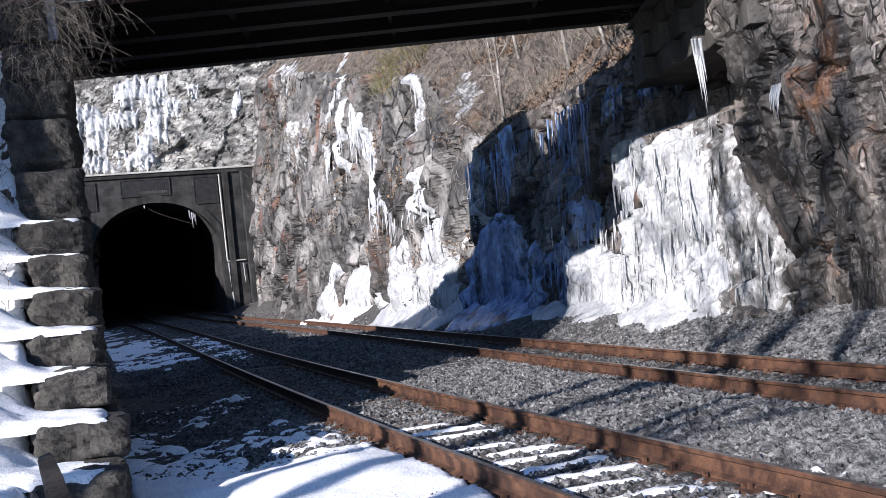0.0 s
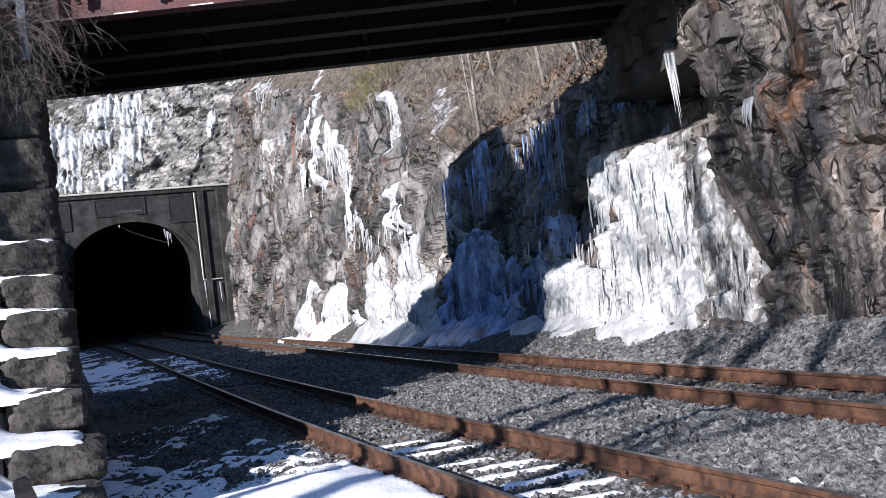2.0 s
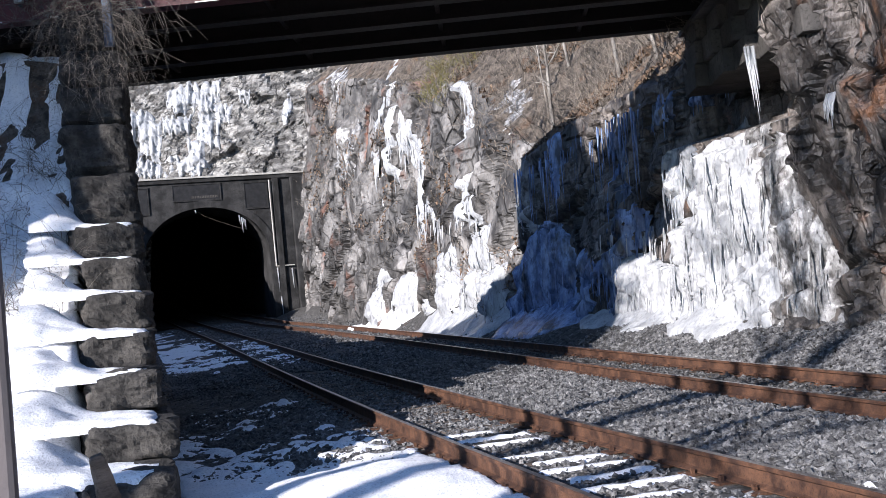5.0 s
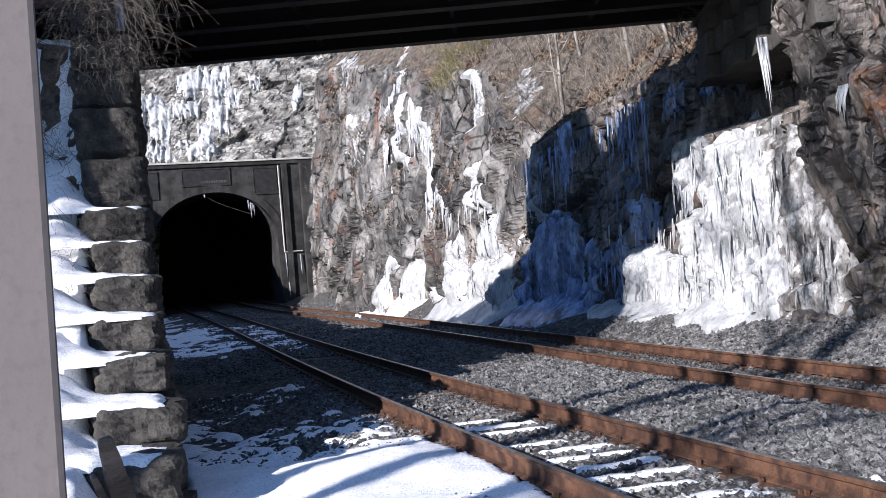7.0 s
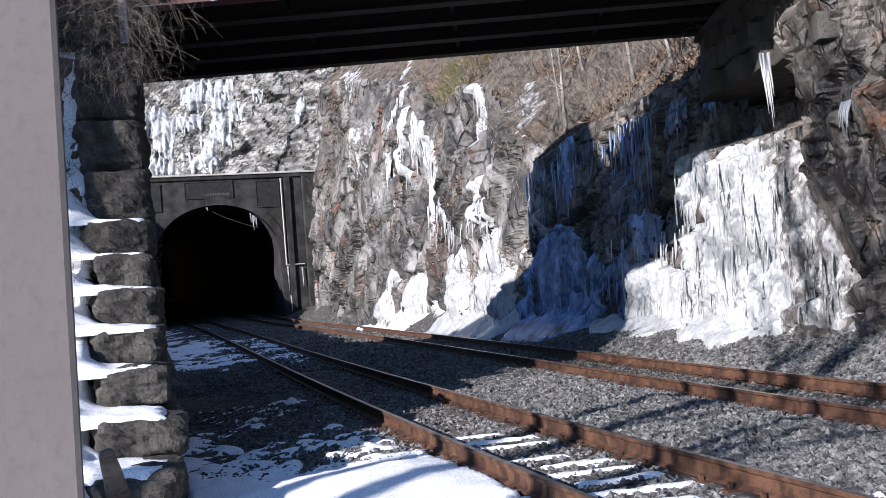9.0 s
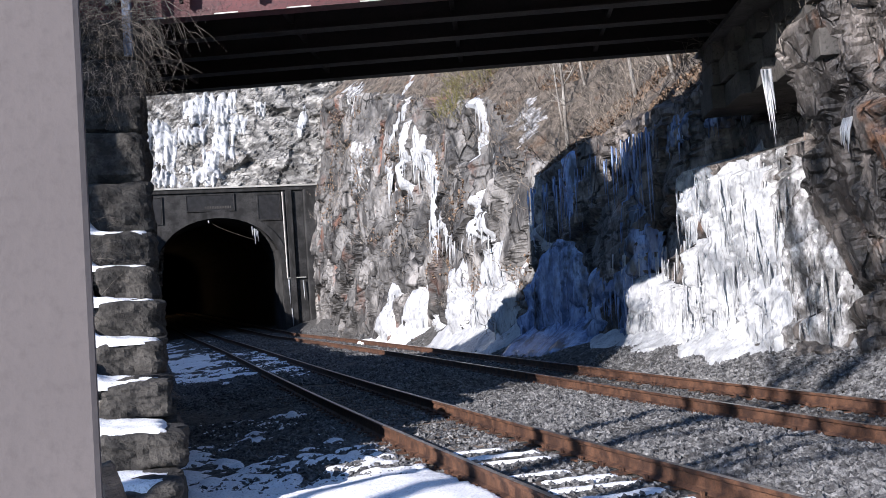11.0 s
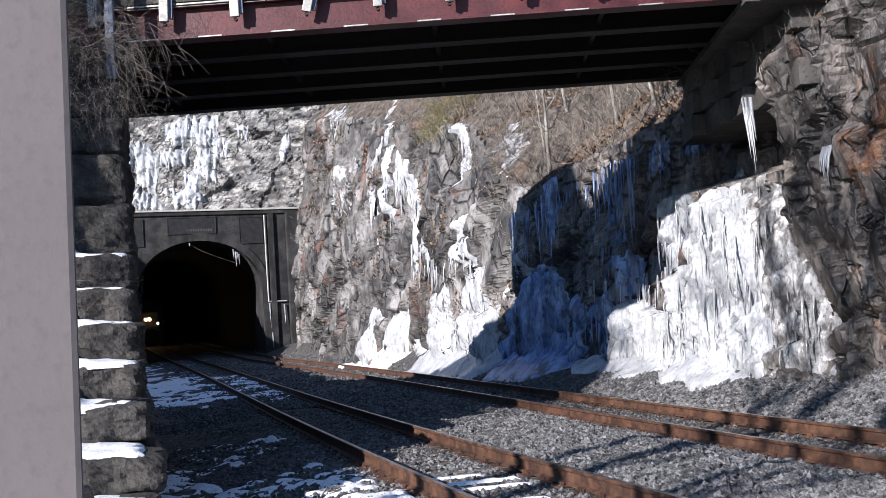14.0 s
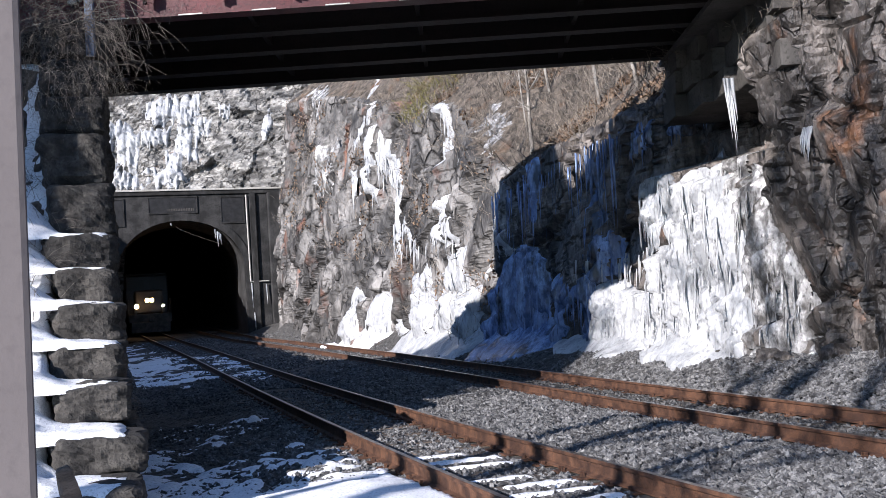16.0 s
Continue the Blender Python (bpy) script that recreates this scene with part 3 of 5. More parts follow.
# ---- bridge ----
def build_bridge():
    th = empty("road_bridge")
    tagged(th, "steel girder road bridge with dark red fascia over the tracks", "bridge", kind="structure")
    x0, x1 = -9.0, 9.5
    for k, y in enumerate((17.5, 18.85, 20.2, 21.55, 22.9)):
        bm = bmesh.new()
        outer = k == 0
        web = 0.55
        box(bm, x0, x1, y - 0.011, y + 0.011, 6.73, 6.7 + web)
        box(bm, x0, x1, y - 0.16, y + 0.16, 6.7, 6.729)
        box(bm, x0, x1, y - 0.16, y + 0.16, 6.701 + web, 6.73 + web)
        part("girder", bm, RED_STEEL if outer else STEEL_SHADE_DARK, th, "dark red painted fascia girder" if outer else "")
        if outer:
            for i in range(14):
                x = -8.1 + i * 1.22
                part("flange_clip", boxed(x + 0.02, x + 0.42, y - 0.172, y - 0.162, 6.700, 6.722), GALV, th, "pale bright steel strip")
    for i in range(5):
        x = -6.3 + i * 2.9
        bm = bmesh.new()
        for y in (17.5, 18.85, 20.2, 21.55):
            box(bm, x - 0.04, x + 0.04, y + 0.014, y + 1.336, 6.85, 7.1)
        part("diaphragm", bm, STEEL_SHADE_DARK, th)
    part("deck", boxed(x0 - 6, x1 + 10, 17.34, 23.06, 7.284, 7.5, 0.02), DECK, th)
    # guard rail on the near side: pale posts bolted outside, pale rail boards behind them
    for y, s in ((17.3, -1), (23.1, 1)):
        for i in range(15):
            x = -7.34 + i * 1.19
            tilt = 14 if (i == 4 and s < 0) else random.Random(i).uniform(-1.5, 1.5)
            m = pose(x, y, 6.98, 0, tilt, 0)
            post = part("guard_post", boxed(-0.075, 0.075, -0.075, 0.0 + 0.0, 0, 1.05, 0.012, m=m), GALV, th, "pale guard-rail post")
            # Blue-grey side piece: the post's shaded side is done by colour.
            part("post_web", boxed(0.076, 0.13, -0.02, 0.05, 0.06, 1.0, 0.0, m=m), BLUE_POST, post, "steel post side coloured blue-grey for shade")
            part("bolt", cyl(bmesh.new(), m @ Vector((0, -0.02, -0.03)), m @ Vector((0, 0.05, -0.03)), 0.03, n=8), STEEL_SHADE_DARK, post)
        x = -5.6 if s < 0 else -9
        while x < 9:
            ln = 2.36
            if s < 0 and -2.9 < x < -1.9:
                ln = 1.6
            bm = bmesh.new()
            yy = y + 0.06 * (1 if s < 0 else -1)
            for zc in (7.29, 7.38, 7.47):
                box(bm, x, x + ln - 0.02, yy - 0.02 + (0.03 if zc == 7.38 else 0), yy + 0.02 + (0.03 if zc == 7.38 else 0), zc - 0.048, zc + 0.048, 0.01)
            part("guard_board", bm, GALV, th, "pale corrugated guard rail")
            x += ln
    # stone-block abutment on the cliff
    rng = random.Random(8)
    ab = empty("bridge_abutment")
    tagged(ab, "shaded concrete-block bridge abutment on the rock ledge", "abutment", kind="structure")
    z = 5.25
    for c in range(3):
        y = 17.6 + 0.3 * (c % 2)
        h = 0.48
        while y < 22.6:
            ln = rng.uniform(0.9, 1.4)
            xx = 5.5 - 0.2 * (y - 18.6)
            part("block", boxed(xx - 0.25 + rng.uniform(-.04, .04), xx + 2.6, y + 0.01, y + ln - 0.01, z + 0.008, z + h - 0.008, 0.03), ABUT, ab)
            y += ln
        z += h
    part("bridge_seat", boxed(4.0, 9.5, 17.2, 23.3, z + 0.002, 6.697, 0.02) if z < 6.69 else boxed(4.6, 9.5, 17.2, 23.3, 6.6, 6.697), ABUT, ab)
    # upright blue-grey marker post at the bridge end
    sp = empty("sign_post", pose(-5.75, 16.9, 6.0))
    tagged(sp, "blue-grey steel marker post at the bridge end", "post")
    part("post", boxed(-0.07, 0.07, -0.05, 0.05, 0.0, 1.9, 0.01), BLUE_POST, sp)


build_bridge()


# ---- stepped wing wall ----
def rough_block(lx, ly, lz, seed, cuts=4):
    """A quarry-faced block with rounded, broken edges; origin at the centre of its base."""
    bm = bmesh.new()
    bmesh.ops.create_cube(bm, size=1.0)
    bmesh.ops.subdivide_edges(bm, edges=bm.edges[:], cuts=cuts, use_grid_fill=True)
    o = Vector((seed * 3.7, seed * 1.3, seed * 7.1))
    for v in bm.verts:
        p = v.co * 2
        q = Vector(tuple(math.copysign(abs(c) ** 0.8, c) for c in p))
        k = max(abs(c) for c in p)
        f = sum(abs(c) ** 7 for c in p) ** (1 / 7)
        p = p / max(f, 1e-6) * k * 1.04
        s = Vector((p.x * lx / 2, p.y * ly / 2, p.z * lz / 2))
        d = noise.noise(s * 2.0 + o) * 0.09 + (round(noise.noise(s * 3.1 + o) * 3) / 3) * 0.05 + noise.noise(Vector((s.x * 5, s.y * 5, s.z * 11)) + o) * 0.045 + abs(noise.noise(s * 14 + o)) * 0.035
        s += Vector((p.x, p.y, p.z * 0.3)).normalized() * d * min(1.0, min(lx, ly, lz) / 0.38)
        v.co = s + Vector((0, 0, lz / 2))
    return bm


WALL_DIR = Vector((-0.35, 1, 0)).normalized()
# every course of the wall: base, top, and where its first stone begins
WALL_COURSES = [(-0.62, -0.22, 8.0), (-0.22, 0.22, 9.1), (0.22, 0.60, 10.0), (0.60, 1.01, 11.0), (1.01, 1.44, 12.2), (1.44, 1.92, 13.2), (1.92, 2.43, 14.3),
                (2.43, 2.98, 15.2), (2.98, 3.82, 16.0), (3.82, 4.67, 16.4), (4.67, 5.28, 16.65), (5.28, 5.95, 16.85), (5.95, 6.62, 17.0)]


def build_wall():
    th = empty("wing_wall")
    tagged(th, "stepped wing wall of dark quarry-faced stones with snow on the steps", "stone wall", kind="structure")
    rng = random.Random(21)
    ang = math.degrees(math.atan2(0.35, 1))
    side = Vector((-WALL_DIR.y, WALL_DIR.x, 0))
    for z0, z1, y in WALL_COURSES:
        first, h = True, z1 - z0
        while y < 24:
            ln = rng.uniform(1.15, 1.4) if first else rng.uniform(0.9, 1.5)
            w = rng.uniform(0.72, 0.8) if z0 < 2.4 else 0.95
            along = (y - 8) * math.sqrt(1 + 0.35 ** 2)
            c = Vector((-2.43, 8, z0)) + WALL_DIR * (along + ln / 2) + side * (w / 2 + rng.uniform(-0.05, 0.04))
            st = part("stone", rough_block(w - 0.01, ln - 0.015, h - 0.012, rng.uniform(0, 90), 13 if first else 4), STONE, th)
            st.matrix_basis = Matrix.Translation(c) @ pose(0, 0, 0, rng.uniform(-1, 1), rng.uniform(-1.5, 1.5), ang + rng.uniform(-4, 4) * first)
            y += ln * WALL_DIR.y
            first = False
    return th


wing_wall = build_wall()


# ---- post beside the camera ----
def build_post():
    bm = boxed(-0.16, 0.0, 0.0, 0.03, 0.0, 2.4, 0.002)
    bmesh.ops.subdivide_edges(bm, edges=[e for e in bm.edges if e.calc_length() > 1], cuts=12)
    for v in bm.verts:
        v.co.x += 0.0015 * noise.noise(v.co * 6)
    th = empty("wooden_post", pose(-0.1425, 0.30, -0.36, 0, 0, 24))
    tagged(th, "grey painted weathered post close beside the camera", "post")
    part("shaft", bm, POST_PAINT, th)
    part("cap", boxed(-0.17, 0.005, -0.01, 0.035, 2.401, 2.44, 0.004), POST_PAINT, th)


build_post()


# ---- locomotive ----
def build_train():
    th = empty("locomotive", pose(0, 0, 0))
    tagged(th, "diesel locomotive with lit headlights coming out of the tunnel", "locomotive")
    # local space: the nose looks along -y, base at the rail heads
    part("plow", boxed(-1.35, 1.35, -0.05, 0.25, 0.12, 0.85, 0.04), LOCO_DARK, th, "dark steel snow plow")
    part("pilot", boxed(-1.5, 1.5, 0.2, 1.5, 0.85, 1.45, 0.05), LOCO_DARK, th)
    part("coupler", boxed(-0.16, 0.16, -0.45, 0.2, 0.86, 1.12, 0.05), LOCO_DARK, th)
    part("underframe", boxed(-1.5, 1.5, 1.3, 21, 1.1, 1.55, 0.04), LOCO_DARK, th)
    nose = bmesh.new()
    box(nose, -0.95, 0.95, 0.75, 2.9, 1.56, 3.2, 0.12)
    part("nose", nose, LOCO_PALE, th, "pale painted low nose")
    cab = part("cab", boxed(-1.52, 1.52, 2.7, 5.4, 1.56, 4.45, 0.12), LOCO_BODY, th)
    part("cab_roof", boxed(-1.45, 1.45, 2.75, 5.3, 4.451, 4.6, 0.06), LOCO_BODY, th)
    for u in (-0.75, 0.75):
        part("windscreen", boxed(u - 0.55, u + 0.55, 2.68, 2.698, 3.35, 4.1, 0.0), WINDOW, cab)
    part("hood", boxed(-0.95, 0.95, 5.41, 20.5, 1.56, 4.3, 0.08), LOCO_BODY, th)
    part("fuel_tank", boxed(-1.3, 1.3, 8, 13, 0.35, 1.09, 0.15), LOCO_DARK, th)
    for u in (-1.45, 1.45):
        bm = bmesh.new()
        for y in (0.3, 1.3):
            cyl(bm, (u, y, 1.45), (u, y, 2.5), 0.02, n=6)
        cyl(bm, (u, 0.3, 2.5), (u, 1.3, 2.5), 0.02, n=6)
        part("handrail", bm, LOCO_PALE, th)
    for y in (2.0, 3.7, 5.4, 15.2, 16.9, 18.6):
        for u in (-0.75, 0.75):
            part("wheel", cyl(bmesh.new(), (u - 0.07, y, 0.53), (u + 0.07, y, 0.53), 0.51, n=24), LOCO_DARK, th)
    box_h = part("headlight_housing", boxed(-0.36, 0.36, 0.55, 0.8, 2.28, 2.62, 0.04), LOCO_BODY, th)
    for u in (-0.16, 0.16):
        part("headlight", cyl(bmesh.new(), (u, 0.5, 2.45), (u, 0.56, 2.45), 0.155, n=16), HEADLIGHT, box_h, "glowing warm headlight")
    for u, mat, r in ((-0.92, DITCH, 0.16), (0.92, DITCH_DIM, 0.1)):
        part("ditch_light", cyl(bmesh.new(), (u, 0.3, 2.02), (u, 0.36, 2.02), r, n=16), mat, th, "glowing ditch light")
        part("ditch_light_bracket", boxed(u - 0.09, u + 0.09, 0.36, 0.6, 1.45, 2.15, 0.02), LOCO_DARK, th)
    return th


locomotive = build_train()


def motions():
    """The train runs out of the tunnel at an even pace."""
    rows = []
    for k in range(33):
        t = k * 0.5
        y = 76.0 + (16.0 - t) * 12.0
        d = heading(track_a, y + 4)
        rows.append((t, pose(float(track_a(y)), y, float(rail_z(y)), -2.1, 0, math.degrees(math.atan2(-d.x, d.y)))))
    walk(locomotive, rows)


# ---- ice ----
def place_back(u, v, z):
    m = back_pose()
    a = radians(BACK_TURN)
    return np.stack([m.translation.x + math.cos(a) * u - math.sin(a) * v, m.translation.y + math.sin(a) * u + math.cos(a) * v, m.translation.z + z], -1)


def ridged(u, v, size, seed):
    """Rounded ribs with sharp valleys between them, 0 to 1."""
    return 1 - np.abs(2 * wave(u, v, size, seed) - 1) ** 1.3


def ice_fall(rows, thick, seed, label, mat, back=False, strands=0.0):
    """Ice frozen down a rock face: ribbed columns with ragged, dripping edges, and icicles hanging off it. Rows: height, from, to."""
    rng = random.Random(seed)
    rows = sorted(rows)
    zr, lo, hi = [r[0] for r in rows], [r[1] for r in rows], [r[2] for r in rows]
    y0, y1, z0, z1 = min(lo), max(hi), zr[0], zr[-1]
    wide, tall = y1 - y0, z1 - z0
    k = 2.0 if back else float(np.clip((y0 - 10) / 14, 0.8, 2.0))
    step = 0.035 * k
    ys, zs = np.arange(y0 - 0.15 * k, y1 + 0.15 * k, step), np.arange(z0 - 0.25 * k, z1 + 0.15 * k, step * 1.3)
    Y, Z = np.meshgrid(ys, zs, indexing="ij")
    Yr = Y if back else Y - Z * np.interp(Y, [17, 19, 22, 23.5], [-0.2, -0.27, -0.1, 0.0])
    drip = 0.30 * k * (wave(Y, Y * 0 + seed, 0.10 * k, seed) ** 2 - 0.2) * min(1.0, tall) + 0.25 * k * (wave(Y, Y * 0, 0.5 * k, seed + 1) - 0.5) * min(1.0, tall / 2)
    Ys = Y + 0.16 * k * (wave(Y, Z, 0.55 * k, seed + 2) - 0.5) + 0.10 * k * (wave(Y, Z * 0.4, 0.16 * k, seed + 3) - 0.5)
    zz = Z + drip
    a, b = np.interp(zz, zr, lo), np.interp(zz, zr, hi)
    d = np.minimum(np.minimum(Ys - a, b - Ys), np.minimum((zz - z0) * 0.5 + 0.05, (z1 - zz) * 0.5 + 0.03))
    soft = min(0.16 * k, 0.25 * wide)
    body = np.clip(d / soft, -1, 1)
    rib = 0.5 * ridged(Yr, Z * 0.07, 0.13 * k, seed + 7) + 0.35 * ridged(Yr, Z * 0.12, 0.33 * k, seed + 8) + 0.35 * wave(Y, Z * 0.7, 0.8 * k, seed + 9)
    lump = 0.16 * (wave(Y, Z * 0.6, 0.11 * k, seed + 12) - 0.5) + 0.12 * (wave(Y, Z, 0.06 * k, seed + 13) - 0.5)
    full = np.sign(body) * np.abs(body) ** 0.6
    holes = np.clip(0.30 - wave(Yr, Z * 0.22, 0.24 * k, seed + 20), 0, 1) * 3.2
    if strands:
        holes = holes + strands * np.clip(0.56 - wave(Yr, Z * 0.10, 0.15 * k, seed + 30), 0, 1) + 0.6 * strands * np.clip(0.42 - wave(Yr, Z * 0.45, 0.5 * k, seed + 31), 0, 1)
    th = thick * np.where(body > 0, full * (rib + lump - holes), full * 0.8) - 0.02
    if back:
        P = place_back(Y, back_local(Y, Z) - th, Z)
    else:
        base, real = cliff_x(Y, Z, True), cliff_x(Y, Z)
        w = np.clip((Y - 20) / 10, 0.7, 1.0)
        X = np.minimum((1 - w) * base + w * real, base + 0.2) - th
        P = np.stack([X, Y - 0.25 * np.maximum(th, 0), Z], -1)
    f = grid_faces(*Y.shape)[:, ::-1]
    keep = (th.reshape(-1)[f] > -0.015).any(1)
    th_ob = empty("ice_formation")
    tagged(th_ob, label, "ice", "ice on the rock faces")
    mesh_object("ice_sheet", P.reshape(-1, 3), f[keep], mat, th_ob, smooth=True)
    paths = []
    inside = np.argwhere((d > 0.02) & (th > 0.02))
    for q in range(int(4 + wide * tall * (9 if k < 1.2 else 4) / k)):
        if not len(inside):
            break
        i, j = inside[rng.randrange(len(inside))]
        p = Vector(P[i, j])
        ln = rng.uniform(0.2, 1.0) ** 1.4 * min(1.3, 0.4 * tall + 0.25) * (1.2 if back else 1)
        if p.z - ln < float(rail_z(min(p.y, 70))) - 0.1:
            continue
        r = rng.uniform(0.012, 0.032) * (k if k > 1 else 1)
        o = Vector((-0.03, -0.02, 0)) if not back else Vector((0, -0.08, 0))
        paths.append([(p + o * f2 + Vector((rng.uniform(-.008, .008), rng.uniform(-.01, .01), -ln * f1)), max(0.003, r * (1 - 0.92 * f1) * rng.uniform(0.85, 1.15))) for f1, f2 in ((0, 0.0), (0.3, 1), (0.65, 1.1), (1.0, 1.1))])
    if paths:
        v2, f2 = tubes(paths, 6)
        fringe = mesh_object("icicle_fringe", v2, f2, mat, th_ob, smooth=True)
        fringe["kind"] = "stuff"


def thin_icicles(y0, y1, z_top, count, longest, seed, label, mat=ICE_WHITE):
    """Many thin separate icicles hanging along a ledge."""
    rng = random.Random(seed)
    paths = []
    for k in range(count):
        y = rng.uniform(y0, y1)
        z = z_top(y) + rng.uniform(-0.35, 0.1)
        ln = longest * rng.uniform(0.25, 1) ** 1.5
        x = float(cliff_x(y, z)) - rng.uniform(0.03, 0.25)
        r = rng.uniform(0.008, 0.026)
        paths.append([((x, y, z), r * 1.2), ((x - 0.02, y + rng.uniform(-.02, .02), z - ln * 0.4), r), ((x - 0.03, y, z - ln * 0.75), r * 0.5), ((x - 0.03, y, z - ln), 0.004)])
    v, f = tubes(paths, 6)
    ob = mesh_object("icicles", v, f, mat, smooth=True)
    tagged(ob, label, "icicles", kind="stuff")


def ice_foot(y0, y1, reach, rise, seed, label, mat=SNOW):
    """Apron of ice and snow at the foot of the cliff."""
    ys, us = np.arange(y0, y1, 0.1), np.linspace(0, 1, 22)
    Y, U = np.meshgrid(ys, us, indexing="ij")
    far = np.interp(Y, CLIFF_Y, CLIFF_X) + 0.35
    e = np.clip(np.minimum(Y - y0, y1 - Y) / 1.2, 0, 1)
    r = reach * (0.55 + 0.75 * wave(Y, Y * 0, 1.1, seed)) * e
    X = far - (r + 0.5) * U
    g = ground_z(X, Y)
    h = rise * e * (1 - U) ** 1.3 + 0.10 * (wave(X, Y, 0.25, seed + 1) - 0.35) + 0.12 * (wave(X, Y, 0.7, seed + 2) - 0.4)
    h = np.where(U > 0.93, -0.12, h + 0.03)
    vs = np.stack([X, Y, g + h], -1).reshape(-1, 3)
    ob = mesh_object("ice_apron", vs, grid_faces(*Y.shape)[:, ::-1], mat, smooth=True)
    tagged(ob, label, "ice", kind="structure")


ice_foot(19.6, 23.8, 0.85, 0.45, 3, "white icy snow heaped at the cliff foot", ICE_WHITE)
ice_foot(24.0, 29.0, 0.9, 0.35, 9, "white ice spread at the cliff foot", ICE_WHITE)
ice_foot(28.4, 33.6, 1.3, 0.4, 5, "blue-shaded ice apron at the cliff foot", ICE_SHADE_BLUE)
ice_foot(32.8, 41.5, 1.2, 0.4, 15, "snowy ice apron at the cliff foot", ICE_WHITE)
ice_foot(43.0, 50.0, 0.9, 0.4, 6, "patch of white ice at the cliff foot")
thin_icicles(25.5, 32.5, lambda y: float(np.interp(y, [25.5, 28, 32.5], [5.6, 5.5, 4.9])), 75, 2.3, 5, "thin blue-shaded icicles hanging down the dark rock", ICE_SHADE_BLUE)
thin_icicles(23.2, 27.5, lambda y: 2.6, 55, 0.9, 6, "short icicles fringing the rock ledge")
thin_icicles(36.0, 42.0, lambda y: 4.2, 40, 1.0, 7, "short white icicles on the rock face")


def edge_icicles():
    """Long icicles hanging free from the corner of the near rock."""
    rng = random.Random(31)
    th = empty("icicle_cluster", pose(4.94, 18.95, 5.27))
    tagged(th, "long white icicles hanging from the rock corner", "icicles")
    for k, (dx, ln) in enumerate(((-0.16, 0.75), (-0.11, 1.15), (-0.06, 1.0), (0.0, 1.45), (0.05, 1.25), (0.10, 0.8), (-0.03, 0.6), (0.03, 0.95))):
        r = rng.uniform(0.016, 0.03)
        dx *= 0.55
        ln *= 0.85
        path = [((dx, rng.uniform(-.05, .05), 0.1), r * 1.3), ((dx + 0.03, 0, -ln * 0.35), r), ((dx + 0.05, 0.01, -ln * 0.7), r * 0.55), ((dx + 0.06, 0.01, -ln), 0.004)]
        v, f = tubes([path], 7)
        mesh_object("icicle", v, f, ICE_WHITE, th, smooth=True)


def ledge_icicles():
    """A short row of icicles under a ledge of the near rock."""
    rng = random.Random(61)
    y0, z0 = 17.5, 4.12
    x0 = float(cliff_x(y0, z0)) - 0.06
    th = empty("icicle_row", pose(x0, y0, z0))
    tagged(th, "row of white icicles under a rock ledge", "icicles")
    for k in range(9):
        dy, ln, r = (k - 4) * 0.035, rng.uniform(0.2, 0.55), rng.uniform(0.013, 0.022)
        dx = float(cliff_x(y0 + dy, z0)) - 0.05 - x0
        v, f = tubes([[((dx + 0.05, dy, 0.06), r * 1.3), ((dx - 0.02, dy, -ln * 0.4), r), ((dx - 0.03, dy, -ln * 0.75), r * 0.6), ((dx - 0.03, dy, -ln), 0.004)]], 7)
        mesh_object("icicle", v, f, ICE_WHITE, th, smooth=True)


edge_icicles()
ledge_icicles()


# ---- ice on the rock: rows of height, from, to along the cutting ----
ice_fall([(4.01, 20.86, 21.79), (3.75, 20.47, 22.1), (3.3, 20.29, 22.33), (2.74, 20.19, 22.51), (2.37, 20.21, 23.14), (2.2, 20.2, 23.23), (1.63, 20.14, 23.29), (1.04, 19.97, 24.81), (0.33, 19.83, 25.04)], 0.42, 20, 'wide white frozen waterfall with hanging icicles on the rock', ICE_WHITE, strands=0.9)
ice_fall([(4.2, 20.19, 20.86), (3.8, 19.83, 20.82), (3.11, 19.51, 20.64), (2.55, 19.12, 20.51), (2.0, 18.86, 20.49), (1.48, 18.83, 20.5), (0.95, 18.86, 20.33), (0.3, 18.88, 20.17)], 0.2, 23, 'glassy grey ice glazing the wet rock', ICE_GLAZE, strands=2.4)
ice_fall([(1.96, 26.57, 27.27), (1.73, 25.77, 27.47), (1.42, 23.12, 27.45), (0.89, 23.15, 27.4), (0.4, 23.24, 27.26)], 0.4, 26, 'low curtain of white ice beside the frozen waterfall', ICE_WHITE, strands=0.9)
ice_fall([(12.48, 49.65, 49.98), (11.43, 47.7, 48.55), (10.76, 47.34, 48.49), (10.34, 47.48, 49.14), (9.86, 48.67, 49.58), (9.44, 49.04, 49.68)], 0.15, 29, 'white frozen trickle running down the rock face', ICE_WHITE, strands=2.3)
ice_fall([(9.95, 45.33, 45.67), (9.24, 44.88, 46.03), (8.74, 44.43, 46.24), (8.07, 44.07, 45.91), (7.19, 43.24, 44.73), (6.39, 42.54, 43.98), (5.74, 42.75, 44.23), (5.05, 42.9, 44.11), (4.49, 43.12, 43.62)], 0.21, 32, 'white frozen trickle running down the rock face', ICE_WHITE, strands=2.3)
ice_fall([(4.27, 42.89, 43.35), (3.4, 42.68, 43.3), (2.7, 42.37, 42.85), (2.12, 42.38, 42.67)], 0.14, 35, 'white frozen trickle running down the rock face', ICE_WHITE, strands=2.3)
ice_fall([(8.82, 46.34, 47.05), (7.84, 46.07, 46.79), (6.81, 45.79, 46.4), (6.12, 45.9, 46.15)], 0.15, 38, 'white frozen trickle running down the rock face', ICE_WHITE, strands=2.3)
